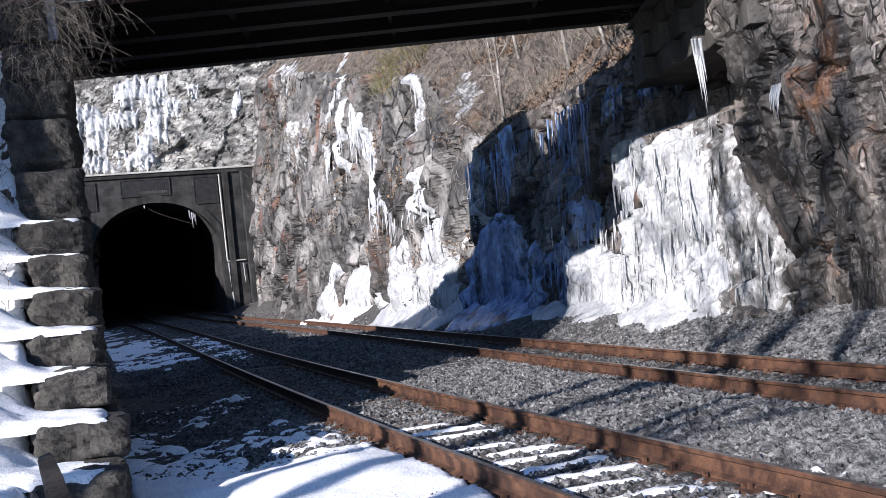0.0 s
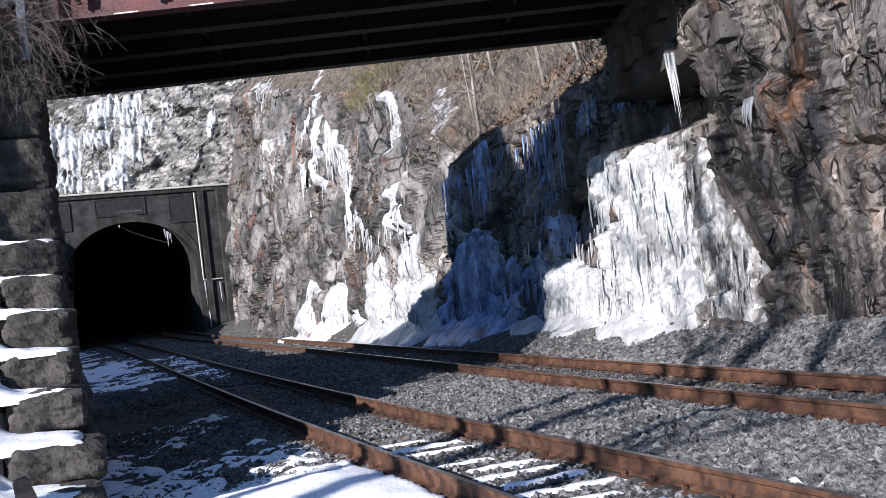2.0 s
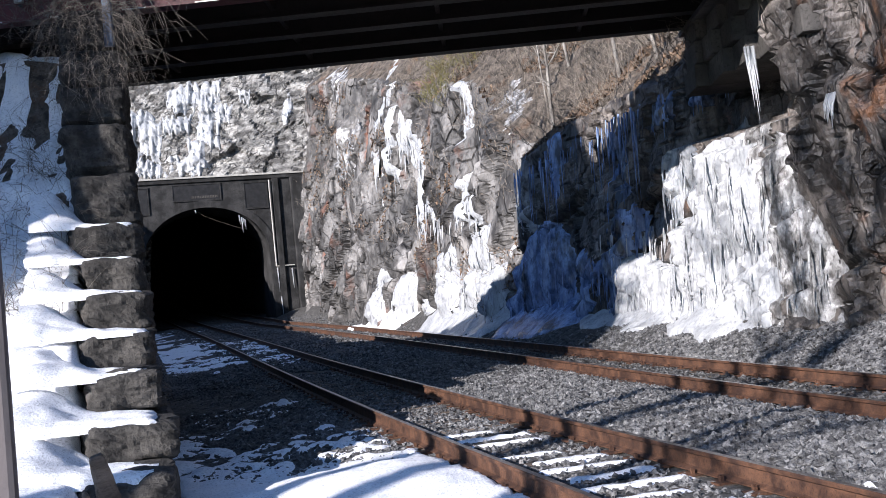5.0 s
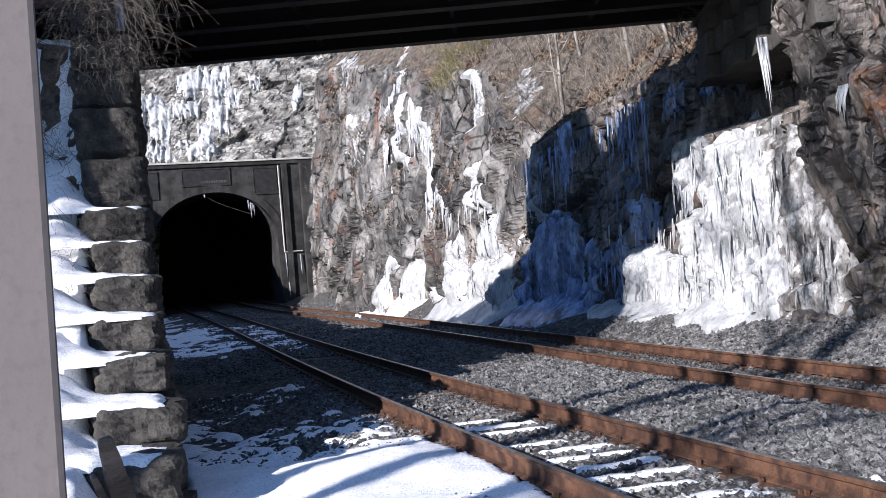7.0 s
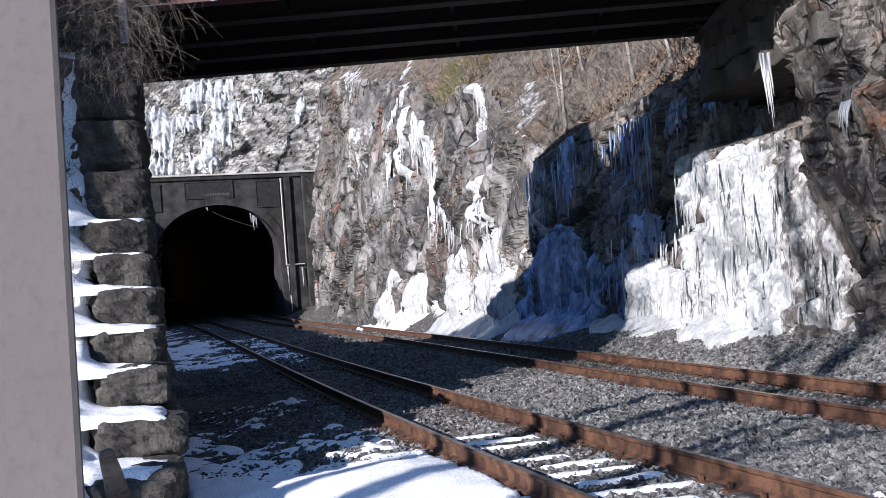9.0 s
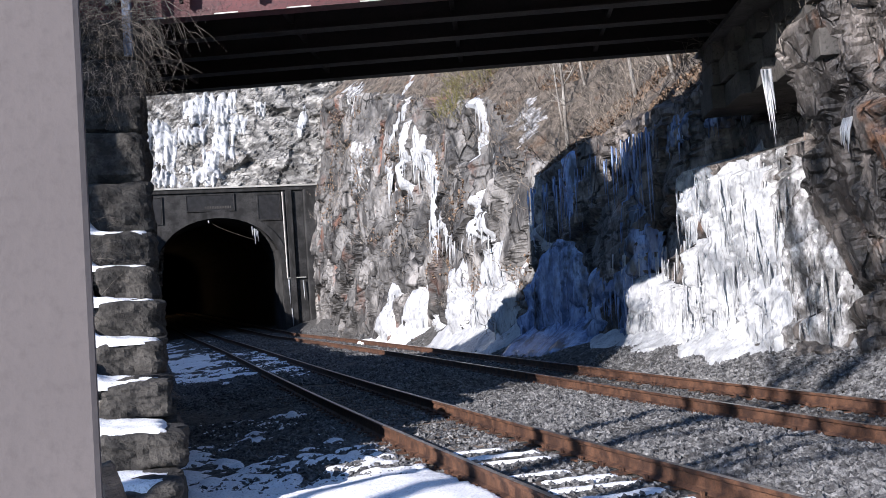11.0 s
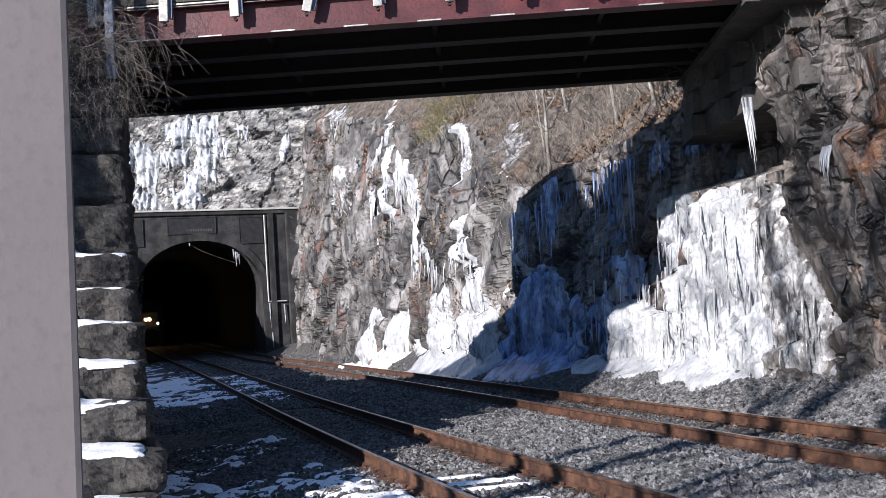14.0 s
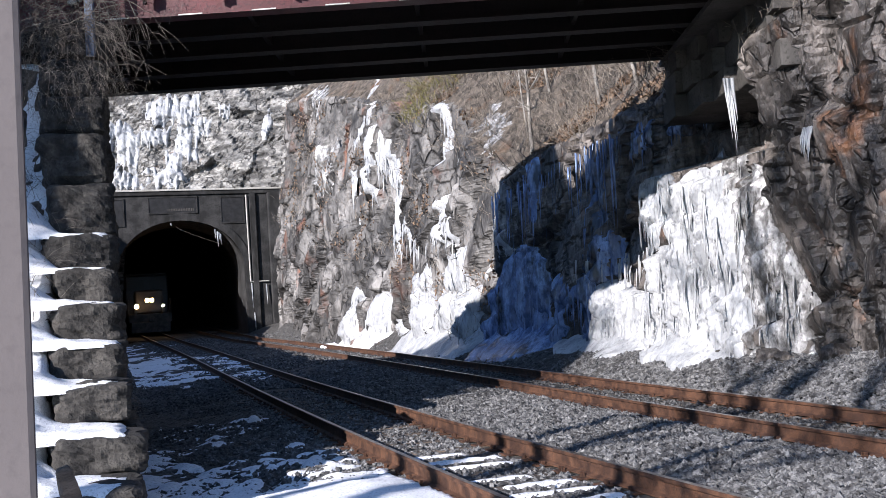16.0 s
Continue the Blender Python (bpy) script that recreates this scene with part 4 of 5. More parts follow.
ice_fall([(8.7, 49.26, 49.95), (7.79, 48.65, 49.6), (7.22, 48.36, 49.21), (6.4, 48.23, 48.62), (5.88, 48.3, 48.47)], 0.15, 41, 'white frozen trickle running down the rock face', ICE_WHITE, strands=2.3)
ice_fall([(9.2, 38.06, 39.02), (8.51, 37.2, 38.44), (7.96, 37.3, 37.9), (7.31, 37.02, 37.63), (6.83, 37.12, 37.47)], 0.15, 44, 'white frozen trickle running down the rock face', ICE_WHITE, strands=2.3)
ice_fall([(6.66, 35.59, 36.18), (6.31, 35.54, 36.59), (5.92, 36.04, 36.53)], 0.14, 47, 'white frozen trickle running down the rock face', ICE_WHITE, strands=2.3)
ice_fall([(5.75, 36.34, 36.77), (5.4, 35.96, 36.87), (4.81, 35.76, 36.86), (4.21, 35.43, 36.74), (3.64, 35.23, 36.11)], 0.18, 50, 'white frozen trickle running down the rock face', ICE_WHITE, strands=2.3)
ice_fall([(3.66, 34.4, 36.21), (3.01, 33.79, 36.7), (2.46, 33.74, 36.96), (2.21, 34.39, 36.75)], 0.2, 53, 'sheet of white ice over a rock bulge', ICE_WHITE, strands=2.2)
ice_fall([(3.59, 38.47, 38.96), (2.91, 38.54, 39.7), (2.3, 38.27, 40.51), (1.67, 38.02, 40.26), (1.06, 38.48, 40.44), (0.41, 39.54, 41.02)], 0.24, 56, 'white frozen trickle running down the rock face', ICE_WHITE, strands=2.3)
ice_fall([(2.36, 37.48, 37.83), (1.61, 37.22, 38.0), (0.72, 37.6, 38.31)], 0.17, 59, 'white frozen trickle running down the rock face', ICE_WHITE, strands=2.3)
ice_fall([(5.23, 32.63, 32.83), (4.2, 32.51, 33.05), (3.64, 32.01, 32.8), (3.13, 31.82, 32.47)], 0.17, 62, 'white frozen trickle running down the rock face', ICE_WHITE, strands=2.3)
ice_fall([(5.46, 41.26, 41.55), (4.32, 40.74, 41.11), (3.4, 40.0, 40.45)], 0.11, 65, 'white frozen trickle running down the rock face', ICE_WHITE, strands=2.3)
# Pale streaks of bare rock, built as very thin ice sheets.
ice_fall([(10.32, 52.07, 54.06), (9.01, 52.17, 54.37), (7.91, 52.67, 54.93)], 0.07, 68, 'pale streak of rock built as a thin glaze of ice', ICE_GLAZE)
ice_fall([(14.56, 57.86, 59.48), (13.1, 54.74, 56.6), (12.33, 55.21, 56.32)], 0.07, 71, 'pale streak of rock built as a thin glaze of ice', ICE_GLAZE)
ice_fall([(8.62, 35.47, 36.03), (7.68, 34.47, 35.11), (6.61, 33.61, 34.06)], 0.06, 74, 'pale streak of rock built as a thin glaze of ice', ICE_GLAZE)
ice_fall([(2.95, 46.72, 47.31), (2.51, 46.51, 47.43), (2.01, 46.6, 47.21), (1.52, 46.29, 47.57), (0.49, 46.0, 47.7)], 0.3, 77, 'knobbly pillar of white ice at the cliff foot', ICE_WHITE)
ice_fall([(2.56, 43.7, 44.63), (2.12, 43.7, 44.81), (1.66, 43.37, 44.99), (1.2, 43.01, 45.3), (0.46, 42.74, 46.07)], 0.33, 80, 'knobbly pillar of white ice at the cliff foot', ICE_WHITE)
ice_fall([(1.35, 41.65, 42.45), (0.95, 41.5, 42.58)], 0.35, 83, 'small lump of white ice on the rock', ICE_WHITE)
ice_fall([(3.14, 30.74, 31.88), (2.72, 30.12, 32.62), (2.23, 30.0, 33.29), (1.74, 30.21, 33.19), (1.08, 30.54, 33.25), (0.37, 30.87, 33.7)], 0.54, 86, 'bulging mass of blue-shaded ice at the cliff foot', ICE_SHADE_BLUE, strands=2.2)
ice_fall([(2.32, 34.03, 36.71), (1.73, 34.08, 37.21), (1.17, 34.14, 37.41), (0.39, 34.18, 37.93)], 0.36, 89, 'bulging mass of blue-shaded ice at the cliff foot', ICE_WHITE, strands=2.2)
ice_fall([(3.19, 26.46, 27.09), (2.91, 26.35, 27.84), (2.34, 26.29, 28.04), (1.94, 27.17, 27.95), (1.2, 27.07, 27.66), (0.25, 27.23, 27.93)], 0.32, 92, 'frozen blue-shaded column on the dark rock', ICE_SHADE_BLUE, strands=2.2)
ice_fall([(2.24, 28.28, 30.17), (1.58, 27.62, 30.28), (0.97, 28.6, 29.77), (0.27, 28.83, 29.73)], 0.32, 95, 'bulging mass of blue-shaded ice at the cliff foot', ICE_SHADE_BLUE, strands=2.2)
ice_fall([(5.56, 27.21, 27.44), (4.95, 27.11, 27.57), (4.18, 26.88, 27.51), (3.33, 26.87, 27.32)], 0.16, 98, "thin sheet of ice in the bridge's shade", ICE_SHADE_BLUE, strands=2.4)
ice_fall([(5.64, 23.23, 25.24), (5.3, 23.27, 25.92), (5.08, 25.05, 25.64)], 0.14, 101, "thin sheet of ice in the bridge's shade", ICE_SHADE_BLUE, strands=2.4)
ice_fall([(5.64, 29.54, 30.3), (4.91, 29.53, 29.94), (3.93, 29.61, 29.83)], 0.2, 104, 'large hanging icicle in the shade', ICE_SHADE_BLUE)
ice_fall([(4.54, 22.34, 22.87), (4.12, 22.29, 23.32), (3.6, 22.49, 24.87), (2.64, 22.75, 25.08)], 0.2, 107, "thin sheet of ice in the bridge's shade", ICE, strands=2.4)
ice_fall([(2.22, 30.99, 32.47), (1.34, 30.22, 31.06), (0.37, 30.1, 31.21)], 0.22, 113, 'bulging mass of blue-shaded ice at the cliff foot', ICE_SHADE_BLUE, strands=2.2)
ice_fall([(15.34, -6.09, -4.6), (14.38, -6.09, -3.63), (13.34, -5.9, -3.49), (12.12, -5.68, -3.65), (10.92, -5.61, -3.74)], 0.35, 200, 'white curtain of icicles over the tunnel rock', ICE_WHITE, True, strands=1.1)
ice_fall([(16.88, -2.36, -1.28), (15.99, -3.37, -0.92), (14.91, -3.39, -0.34)], 0.32, 203, 'white curtain of icicles over the tunnel rock', ICE_WHITE, True, strands=1.1)
ice_fall([(16.96, -0.66, 0.58), (15.38, -1.2, 0.6), (14.15, -1.49, 0.56), (12.83, -1.3, 0.52), (12.12, -0.19, 0.5)], 0.35, 206, 'white curtain of icicles over the tunnel rock', ICE_WHITE, True, strands=1.1)
ice_fall([(12.82, -1.87, -0.43), (11.69, -1.7, -0.62), (10.41, -1.51, -0.84)], 0.35, 209, 'white curtain of icicles over the tunnel rock', ICE_WHITE, True, strands=1.1)
ice_fall([(11.5, -5.6, -1.04), (10.43, -5.68, -0.24)], 0.49, 212, 'white curtain of icicles over the tunnel rock', ICE_WHITE, True, strands=1.1)
ice_fall([(14.52, -3.62, -1.34), (13.45, -3.33, -1.74)], 0.28, 215, 'white curtain of icicles over the tunnel rock', ICE_WHITE, True, strands=1.1)
ice_fall([(15.6, 4.83, 5.61), (14.43, 4.69, 5.46), (13.69, 4.77, 5.26)], 0.32, 218, 'white curtain of icicles over the tunnel rock', ICE_WHITE, True, strands=1.1)
ice_fall([(15.98, 1.71, 2.56), (15.15, 1.76, 2.29)], 0.21, 221, 'white curtain of icicles over the tunnel rock', ICE_WHITE, True, strands=1.1)
ice_fall([(15.25, 0.72, 1.37), (14.01, 0.71, 1.17)], 0.21, 224, 'white curtain of icicles over the tunnel rock', ICE_WHITE, True, strands=1.1)


# ---- snow ----
def snow_on_ground():
    """Patchy snow beside the near track, thinner towards the ballast."""
    xs, ys = np.arange(-12, 3.2, 0.055), np.arange(4.5, 20, 0.07)
    X, Y = np.meshgrid(xs, ys, indexing="ij")
    X = X - 0.05 * (Y - 8)
    g = ground_z(X, Y)
    da = X - track_a(Y)
    depth = 0.45 * wave(X, Y, 0.8, 31) + 0.36 * wave(X, Y, 0.26, 32) + 0.4 * wave(X, Y, 0.12, 33) - 0.05
    cover = np.interp(da, [-3.6, -2.4, -1.4, -0.95, -0.8], [0.58, 0.58, 0.46, 0.2, -0.35])
    far = np.interp(Y, [11.0, 13.0, 17, 20], [0, -0.6, -0.78, -0.6])
    bank = np.clip((wall_x(Y) - 0.35 - X) / 0.3, 0, 1)
    cover = cover + far * (1 - bank) + bank * 0.3 - bank * np.clip((Y - 14.0) / 2.0, 0, 0.92)
    s = depth - 0.5 + cover
    inside = (X > wall_x(Y) - 0.68) & (X < wall_x(Y) + 0.1) & (Y > 8.2)
    h = np.where(inside, -0.3, np.clip(s * 0.25, -0.12, 0.07)) + 0.015 * (wave(X, Y, 0.09, 35) - 0.5)
    lump = np.clip((np.abs(da) - 0.9) / 0.5, 0.25, 1)
    g = g + lump * (0.07 * (wave(X, Y, 0.5, 5) - 0.5) + 0.10 * (wave(X, Y, 1.7, 6) - 0.5))
    off = np.clip((wall_x(Y) - X - 0.8) / 1.5, 0, 1) * np.clip((Y - 7) / 3, 0, 1)
    g = g + off * (0.5 * (wave(X, Y, 0.9, 7) - 0.5) + cells(X, Y, 0.7, 51, 0.12, 0.2))
    vs = np.stack([X, Y, g + h], -1).reshape(-1, 3)
    f = grid_faces(*X.shape)
    keep = (h.reshape(-1)[f] > -0.06).any(1)
    ob = mesh_object("snow_cover", vs, f[keep], SNOW, smooth=True)
    tagged(ob, "patchy crusted snow over gravel and earth bank", "snow", kind="structure")


def snow_far():
    """Thin snow between and beside the rails beyond the bridge."""
    ys, us = np.arange(24, 66, 0.12), np.arange(-3.4, 1.0, 0.09)
    Y, U = np.meshgrid(ys, us, indexing="ij")
    X = track_a(Y) + U
    s = 0.6 * wave(X, Y, 1.0, 131) + 0.5 * wave(X, Y, 0.3, 132) - 0.5 + np.interp(U, [-3.4, -2.6, -1.4, -0.9, 0, 1.0], [-0.2, -0.05, -0.1, -0.2, -0.16, -0.2])
    s = s - np.clip((Y - 48) / 20, 0, 0.3) - np.clip((33 - Y) / 8, 0, 1) + 0.10
    vs = np.stack([X, Y, ground_z(X, Y) + np.clip(s * 0.18, -0.1, 0.06) + 0.02], -1).reshape(-1, 3)
    ob = mesh_object("snow_patch", vs, grid_faces(*X.shape), SNOW, smooth=True)
    tagged(ob, "thin patchy snow along the shaded track", "snow", kind="structure")


def step_snow():
    """Snow on every tread, running up into the bank behind the stones."""
    side = Vector((-WALL_DIR.y, WALL_DIR.x, 0))
    stretch = math.sqrt(1 + 0.35 ** 2)
    for k in range(8):
        z, y0, y1 = WALL_COURSES[k][1] - 0.01, WALL_COURSES[k][2], WALL_COURSES[k + 1][2]
        rise = WALL_COURSES[k + 1][1] - WALL_COURSES[k][1]
        ln = (y1 - y0) * stretch + 0.15
        nu, nv = 20, 22
        vs = []
        for i in range(nu):
            for j in range(nv):
                a = 0.06 + 0.06 * noise.noise(Vector((j * 0.4, k * 3.1, 0))) + (ln - 0.05) * i / (nu - 1)
                b = 0.06 + 0.06 * noise.noise(Vector((i * 0.35, k * 7.7, 3))) + 1.45 * j / (nv - 1)
                c = Vector((-2.43, 8, z)) + WALL_DIR * ((y0 - 8) * stretch + a) + side * b
                e = math.sqrt(min(1, i / 3)) * math.sqrt(min(1, j / 3))
                t = 0.03 * noise.noise(c * 4 + Vector((9, 0, 0))) * min(1, b) + (0.042 + 0.05 * (b / 1.2) ** 1.5) * e * (0.8 + 0.6 * noise.noise(c * 2.5)) + 0.016 * noise.noise(c * 9) + 0.03 * noise.noise(c * 3.3 + Vector((0, 5, 0))) * min(1, b)
                w = min(1.0, max(0.0, (b - 0.6) / 0.7))
                lift = rise * 0.72 * (i / (nu - 1)) ** 1.2 * w * w * (3 - 2 * w)
                if k > 5:
                    t *= 0.6
                vs.append(c + Vector((0, 0, (t if i > 0 and j > 0 else -0.05) + lift)))
        ob = mesh_object("snow_cap", vs, grid_faces(nu, nv)[:, ::-1], SNOW, wing_wall, smooth=True)
        tagged(ob, "soft white snow lying on a stone step")


def tie_snow():
    """Snow left lying on the near ties."""
    rng = random.Random(12)
    y = 5.0
    while y < 19:
        d = heading(track_a, y)
        ang = math.atan2(-d.x, d.y)
        m = Matrix.Translation((float(track_a(y)), y, float(rail_z(y)) - 0.205)) @ Matrix.Rotation(ang, 4, "Z")
        for s0, s1 in ((-0.66, 0.66), (-1.5, -0.86)):
            if rng.random() < (0.85 if y < 13 else 0.3):
                a = s0 + rng.uniform(0, 0.35) * (s1 - s0)
                b = s1 - rng.uniform(0, 0.35) * (s1 - s0)
                nu, nv = 16, 5
                vs = []
                o = rng.uniform(0, 50)
                for i in range(nu):
                    for j in range(nv):
                        u = a + (b - a) * i / (nu - 1)
                        w = 0.115 * (0.55 + 0.8 * abs(noise.noise(Vector((u * 2.2, o, 0)))))
                        v = (j / (nv - 1) * 2 - 1) * w + 0.03 * noise.noise(Vector((u * 3, o, 4)))
                        rim = i in (0, nu - 1) or j in (0, nv - 1)
                        vs.append(m @ Vector((u, v, (-0.01 if rim else 0.022 + 0.014 * noise.noise(Vector((u * 6, v * 9, o)))) + 0.002)))
                ob = mesh_object("snow_strip", vs, grid_faces(nu, nv)[:, ::-1], SNOW, smooth=True)
                tagged(ob, "strip of crusted snow lying on a tie", "snow", "snow on the ties")
        y += 0.53 * d.y


snow_on_ground()
snow_far()
step_snow()
tie_snow()


# ---- ballast stones ----
def scatter_stones(name, label, count, y0, y1, across, size, seed, mat, where=None):
    rs = np.random.RandomState(seed)
    y = y0 + (y1 - y0) * rs.rand(count) ** 1.35
    x = across(y, rs.rand(count))
    if where is not None:
        k = where(x, y, rs)
        x, y = x[k], y[k]
    n = len(x)
    z = ground_z(x, y) + 0.07 * (wave(x, y, 0.5, 5) - 0.5) * np.clip((np.minimum(np.abs(x - track_a(y)), np.abs(x - track_b(y))) - 0.9) / 0.5, 0.25, 1)
    s = size * (0.55 + 0.9 * rs.rand(n) ** 2)
    base = np.array([(1, 0, 0), (-1, 0, 0), (0, 1, 0), (0, -1, 0), (0, 0, 1), (0, 0, -1)], float)
    P = base[None] * s[:, None, None] * (0.6 + 0.7 * rs.rand(n, 6, 1)) + (rs.rand(n, 6, 3) - 0.5) * s[:, None, None] * 0.55
    a, b = rs.rand(n) * 6.28, rs.rand(n) * 6.28
    ca, sa, cb, sb = np.cos(a), np.sin(a), np.cos(b), np.sin(b)
    R = np.stack([np.stack([ca, -sa * cb, sa * sb], -1), np.stack([sa, ca * cb, -ca * sb], -1), np.stack([0 * a, sb, cb], -1)], 1)
    P = np.einsum("nij,nkj->nki", R, P) * np.array([1, 1, 0.75])
    P = P + np.stack([x, y, z + s * 0.25], -1)[:, None, :]
    f = np.array([(0, 2, 4), (2, 1, 4), (1, 3, 4), (3, 0, 4), (2, 0, 5), (1, 2, 5), (3, 1, 5), (0, 3, 5)])
    F = (np.arange(n)[:, None, None] * 6 + f[None]).reshape(-1, 3)
    ob = mesh_object(name, P.reshape(-1, 3), F, mat)
    tagged(ob, label, "gravel", kind="stuff")


def clear_of_rails(x, y, rs):
    d = np.minimum(np.abs(np.abs(x - track_a(y)) - 0.753), np.abs(np.abs(x - track_b(y)) - 0.753))
    return d > 0.1


scatter_stones("ballast_stones", "pale grey crushed-stone ballast between the tracks", 42000, 5.0, 30, lambda y, r: track_a(y) + 0.86 + (track_b(y) - track_a(y) - 1.75) * r, 0.047, 1, BALLAST)
scatter_stones("bank_stones", "grey crushed stones on the bank under the cliff", 26000, 11, 34, lambda y, r: track_b(y) + 0.86 + (np.interp(y, CLIFF_Y, CLIFF_X) + 0.2 - track_b(y) - 0.86) * r, 0.052, 2, BALLAST)
scatter_stones("crib_stones", "grey and rusty stones between the ties", 16000, 5.0, 26, lambda y, r: track_a(y) + (r * 2 - 1) * 1.4, 0.034, 3, BALLAST, lambda x, y, rs: clear_of_rails(x, y, rs) & (rs.rand(len(x)) < 0.8))
scatter_stones("far_crib_stones", "grey stones between the far ties", 12000, 9.0, 32, lambda y, r: track_b(y) + (r * 2 - 1) * 1.3, 0.036, 4, BALLAST, clear_of_rails)
scatter_stones("distant_stones", "grey crushed stones along the shaded tracks", 26000, 27, 67, lambda y, r: track_a(y) - 1.6 + (track_b(y) - track_a(y) + 3.4) * r, 0.06, 6, BALLAST, clear_of_rails)
scatter_stones("shoulder_stones", "loose dark stones showing through the snow", 17000, 5.0, 44, lambda y, r: track_a(y) - 1.1 - 2.6 * r ** 1.2, 0.036, 5, BALLAST)


# ---- loose rocks and boulders ----
def boulder(x, y, s, seed, label, mat=STONE, flat=0.7):
    bm = bmesh.new()
    bmesh.ops.create_icosphere(bm, subdivisions=3, radius=1.0)
    o = Vector((seed * 2.3, seed, 0))
    for v in bm.verts:
        c = v.co.copy()
        k = 1 + 0.55 * noise.noise(c * 1.1 + o) + 0.2 * noise.noise(c * 3 + o)
        v.co = Vector((c.x * s * k, c.y * s * k * 0.85, c.z * s * k * flat))
    me = bpy.data.meshes.new("rock")
    bm.to_mesh(me)
    bm.free()
    me.materials.append(mat)
    ob = new("rock", me)
    ob.matrix_world = pose(x, y, float(ground_z(x, y)) + s * 0.12, 0, 0, seed * 40)
    tagged(ob, label, "rock")
    return ob


for k, (x, y, s) in enumerate(((-3.35, 8.55, 0.13), (-3.45, 9.6, 0.10), (-3.9, 9.9, 0.12), (-4.6, 11.4, 0.16), (-5.2, 12.6, 0.2), (-4.15, 10.5, 0.08), (-5.0, 12.0, 0.12), (-3.6, 9.0, 0.07), (-3.75, 10.15, 0.06), (-4.35, 11.1, 0.09), (-4.75, 12.3, 0.08), (-5.3, 13.4, 0.1), (-5.6, 14.2, 0.12))):
    boulder(x, y, s, k + 1, "small dark rock poking out of the snow")
for k, (x, y, s) in enumerate(((5.55, 19.0, 0.2), (5.35, 19.35, 0.24), (6.05, 18.0, 0.26), (4.9, 20.6, 0.17), (4.3, 21.6, 0.13))):
    boulder(x, y, s, k + 11, "fallen brown rock lying at the cliff foot", ROCK)


def broken_stump():
    bm = rough_block(0.13, 0.12, 0.62, 5, 5)
    th = empty("old_tie_end", pose(-2.93, 7.75, -0.05, 6, -22, 25))
    tagged(th, "dark broken timber end leaning in the snow", "timber")
    part("timber", bm, TIE, th)
    part("split_edge", rough_block(0.05, 0.1, 0.42, 9, 2), TIE, th)
    th.children[-1].matrix_basis = pose(0.1, 0.03, 0.0, 0, 8, 0)


broken_stump()


# ---- brush, vines and trees ----
def twig_cloud(paths, root, up, n, length, spread, rng, r=0.008, droop=0.0):
    for k in range(n):
        p = Vector(root) + Vector((rng.gauss(0, spread), rng.gauss(0, spread), rng.gauss(0, spread * 0.4)))
        d = Vector(up) + Vector((rng.gauss(0, 0.55), rng.gauss(0, 0.55), rng.gauss(0, 0.35)))
        d.normalize()
        ln = length * rng.uniform(0.4, 1.2)
        path = [(p, r)]
        for s in range(1, 5):
            d = (d + Vector((rng.gauss(0, 0.24), rng.gauss(0, 0.24), rng.gauss(0, 0.18) - droop * s * 0.25))).normalized()
            p = p + d * ln / 4
            path.append((p.copy(), r * (1 - s / 5.2)))
        paths.append(path)
        for q in range(2):
            i = rng.randrange(1, 4)
            a = path[i][0]
            e = (path[i][0] - path[i - 1][0]).normalized() + Vector((rng.gauss(0, 0.6), rng.gauss(0, 0.6), rng.gauss(0, 0.4) - droop * 0.4))
            paths.append([(a, r * 0.6), (a + e * ln * 0.16, r * 0.45), (a + e * ln * 0.3 + Vector((0, 0, -droop * 0.08)), r * 0.2)])


def brush(name, label, spots, mat, n, length, spread, seed, r=0.008, droop=0.0, up=(-0.25, -0.1, 1)):
    rng = random.Random(seed)
    paths = []
    for s in spots:
        twig_cloud(paths, s, up, n, length, spread, rng, r, droop)
    v, f = tubes(paths, 3)
    ob = mesh_object(name, v, f, mat)
    tagged(ob, label, "brush", kind="stuff")


def slope_spots(y0, y1, up0, up1, count, seed):
    rng = random.Random(seed)
    out = []
    for k in range(count):
        y = rng.uniform(y0, y1)
        z = float(np.interp(y, TOP_Y, TOP_Z)) + rng.uniform(up0, up1)
        out.append((float(cliff_x(y, z)), y, z))
    return out


brush("dry_brush", "tangled leafless brown brush on the slope above the rock", slope_spots(22, 46, -0.2, 6.5, 520, 1), TWIG_BROWN, 9, 1.0, 0.4, 1, 0.009)
brush("grey_brush", "grey leafless saplings and stems on the slope", slope_spots(21, 42, 0.0, 7, 240, 2), TWIG, 5, 1.7, 0.4, 2, 0.013)
brush("olive_brush", "olive-green dry shrub on the rock edge", slope_spots(38.5, 42, -0.6, 1.6, 34, 3), TWIG_GREEN, 16, 0.7, 0.3, 3, 0.011)
brush("ledge_brush", "brown dead grass and twigs on rock ledges", slope_spots(33, 62, -7.5, 0, 200, 4), TWIG_BROWN, 9, 0.5, 0.3, 4, 0.009)
brush("rock_top_brush", "dry brush along the top of the near rock", slope_spots(12, 19.5, -0.1, 1.2, 50, 5), TWIG_BROWN, 10, 0.55, 0.2, 5, 0.006)


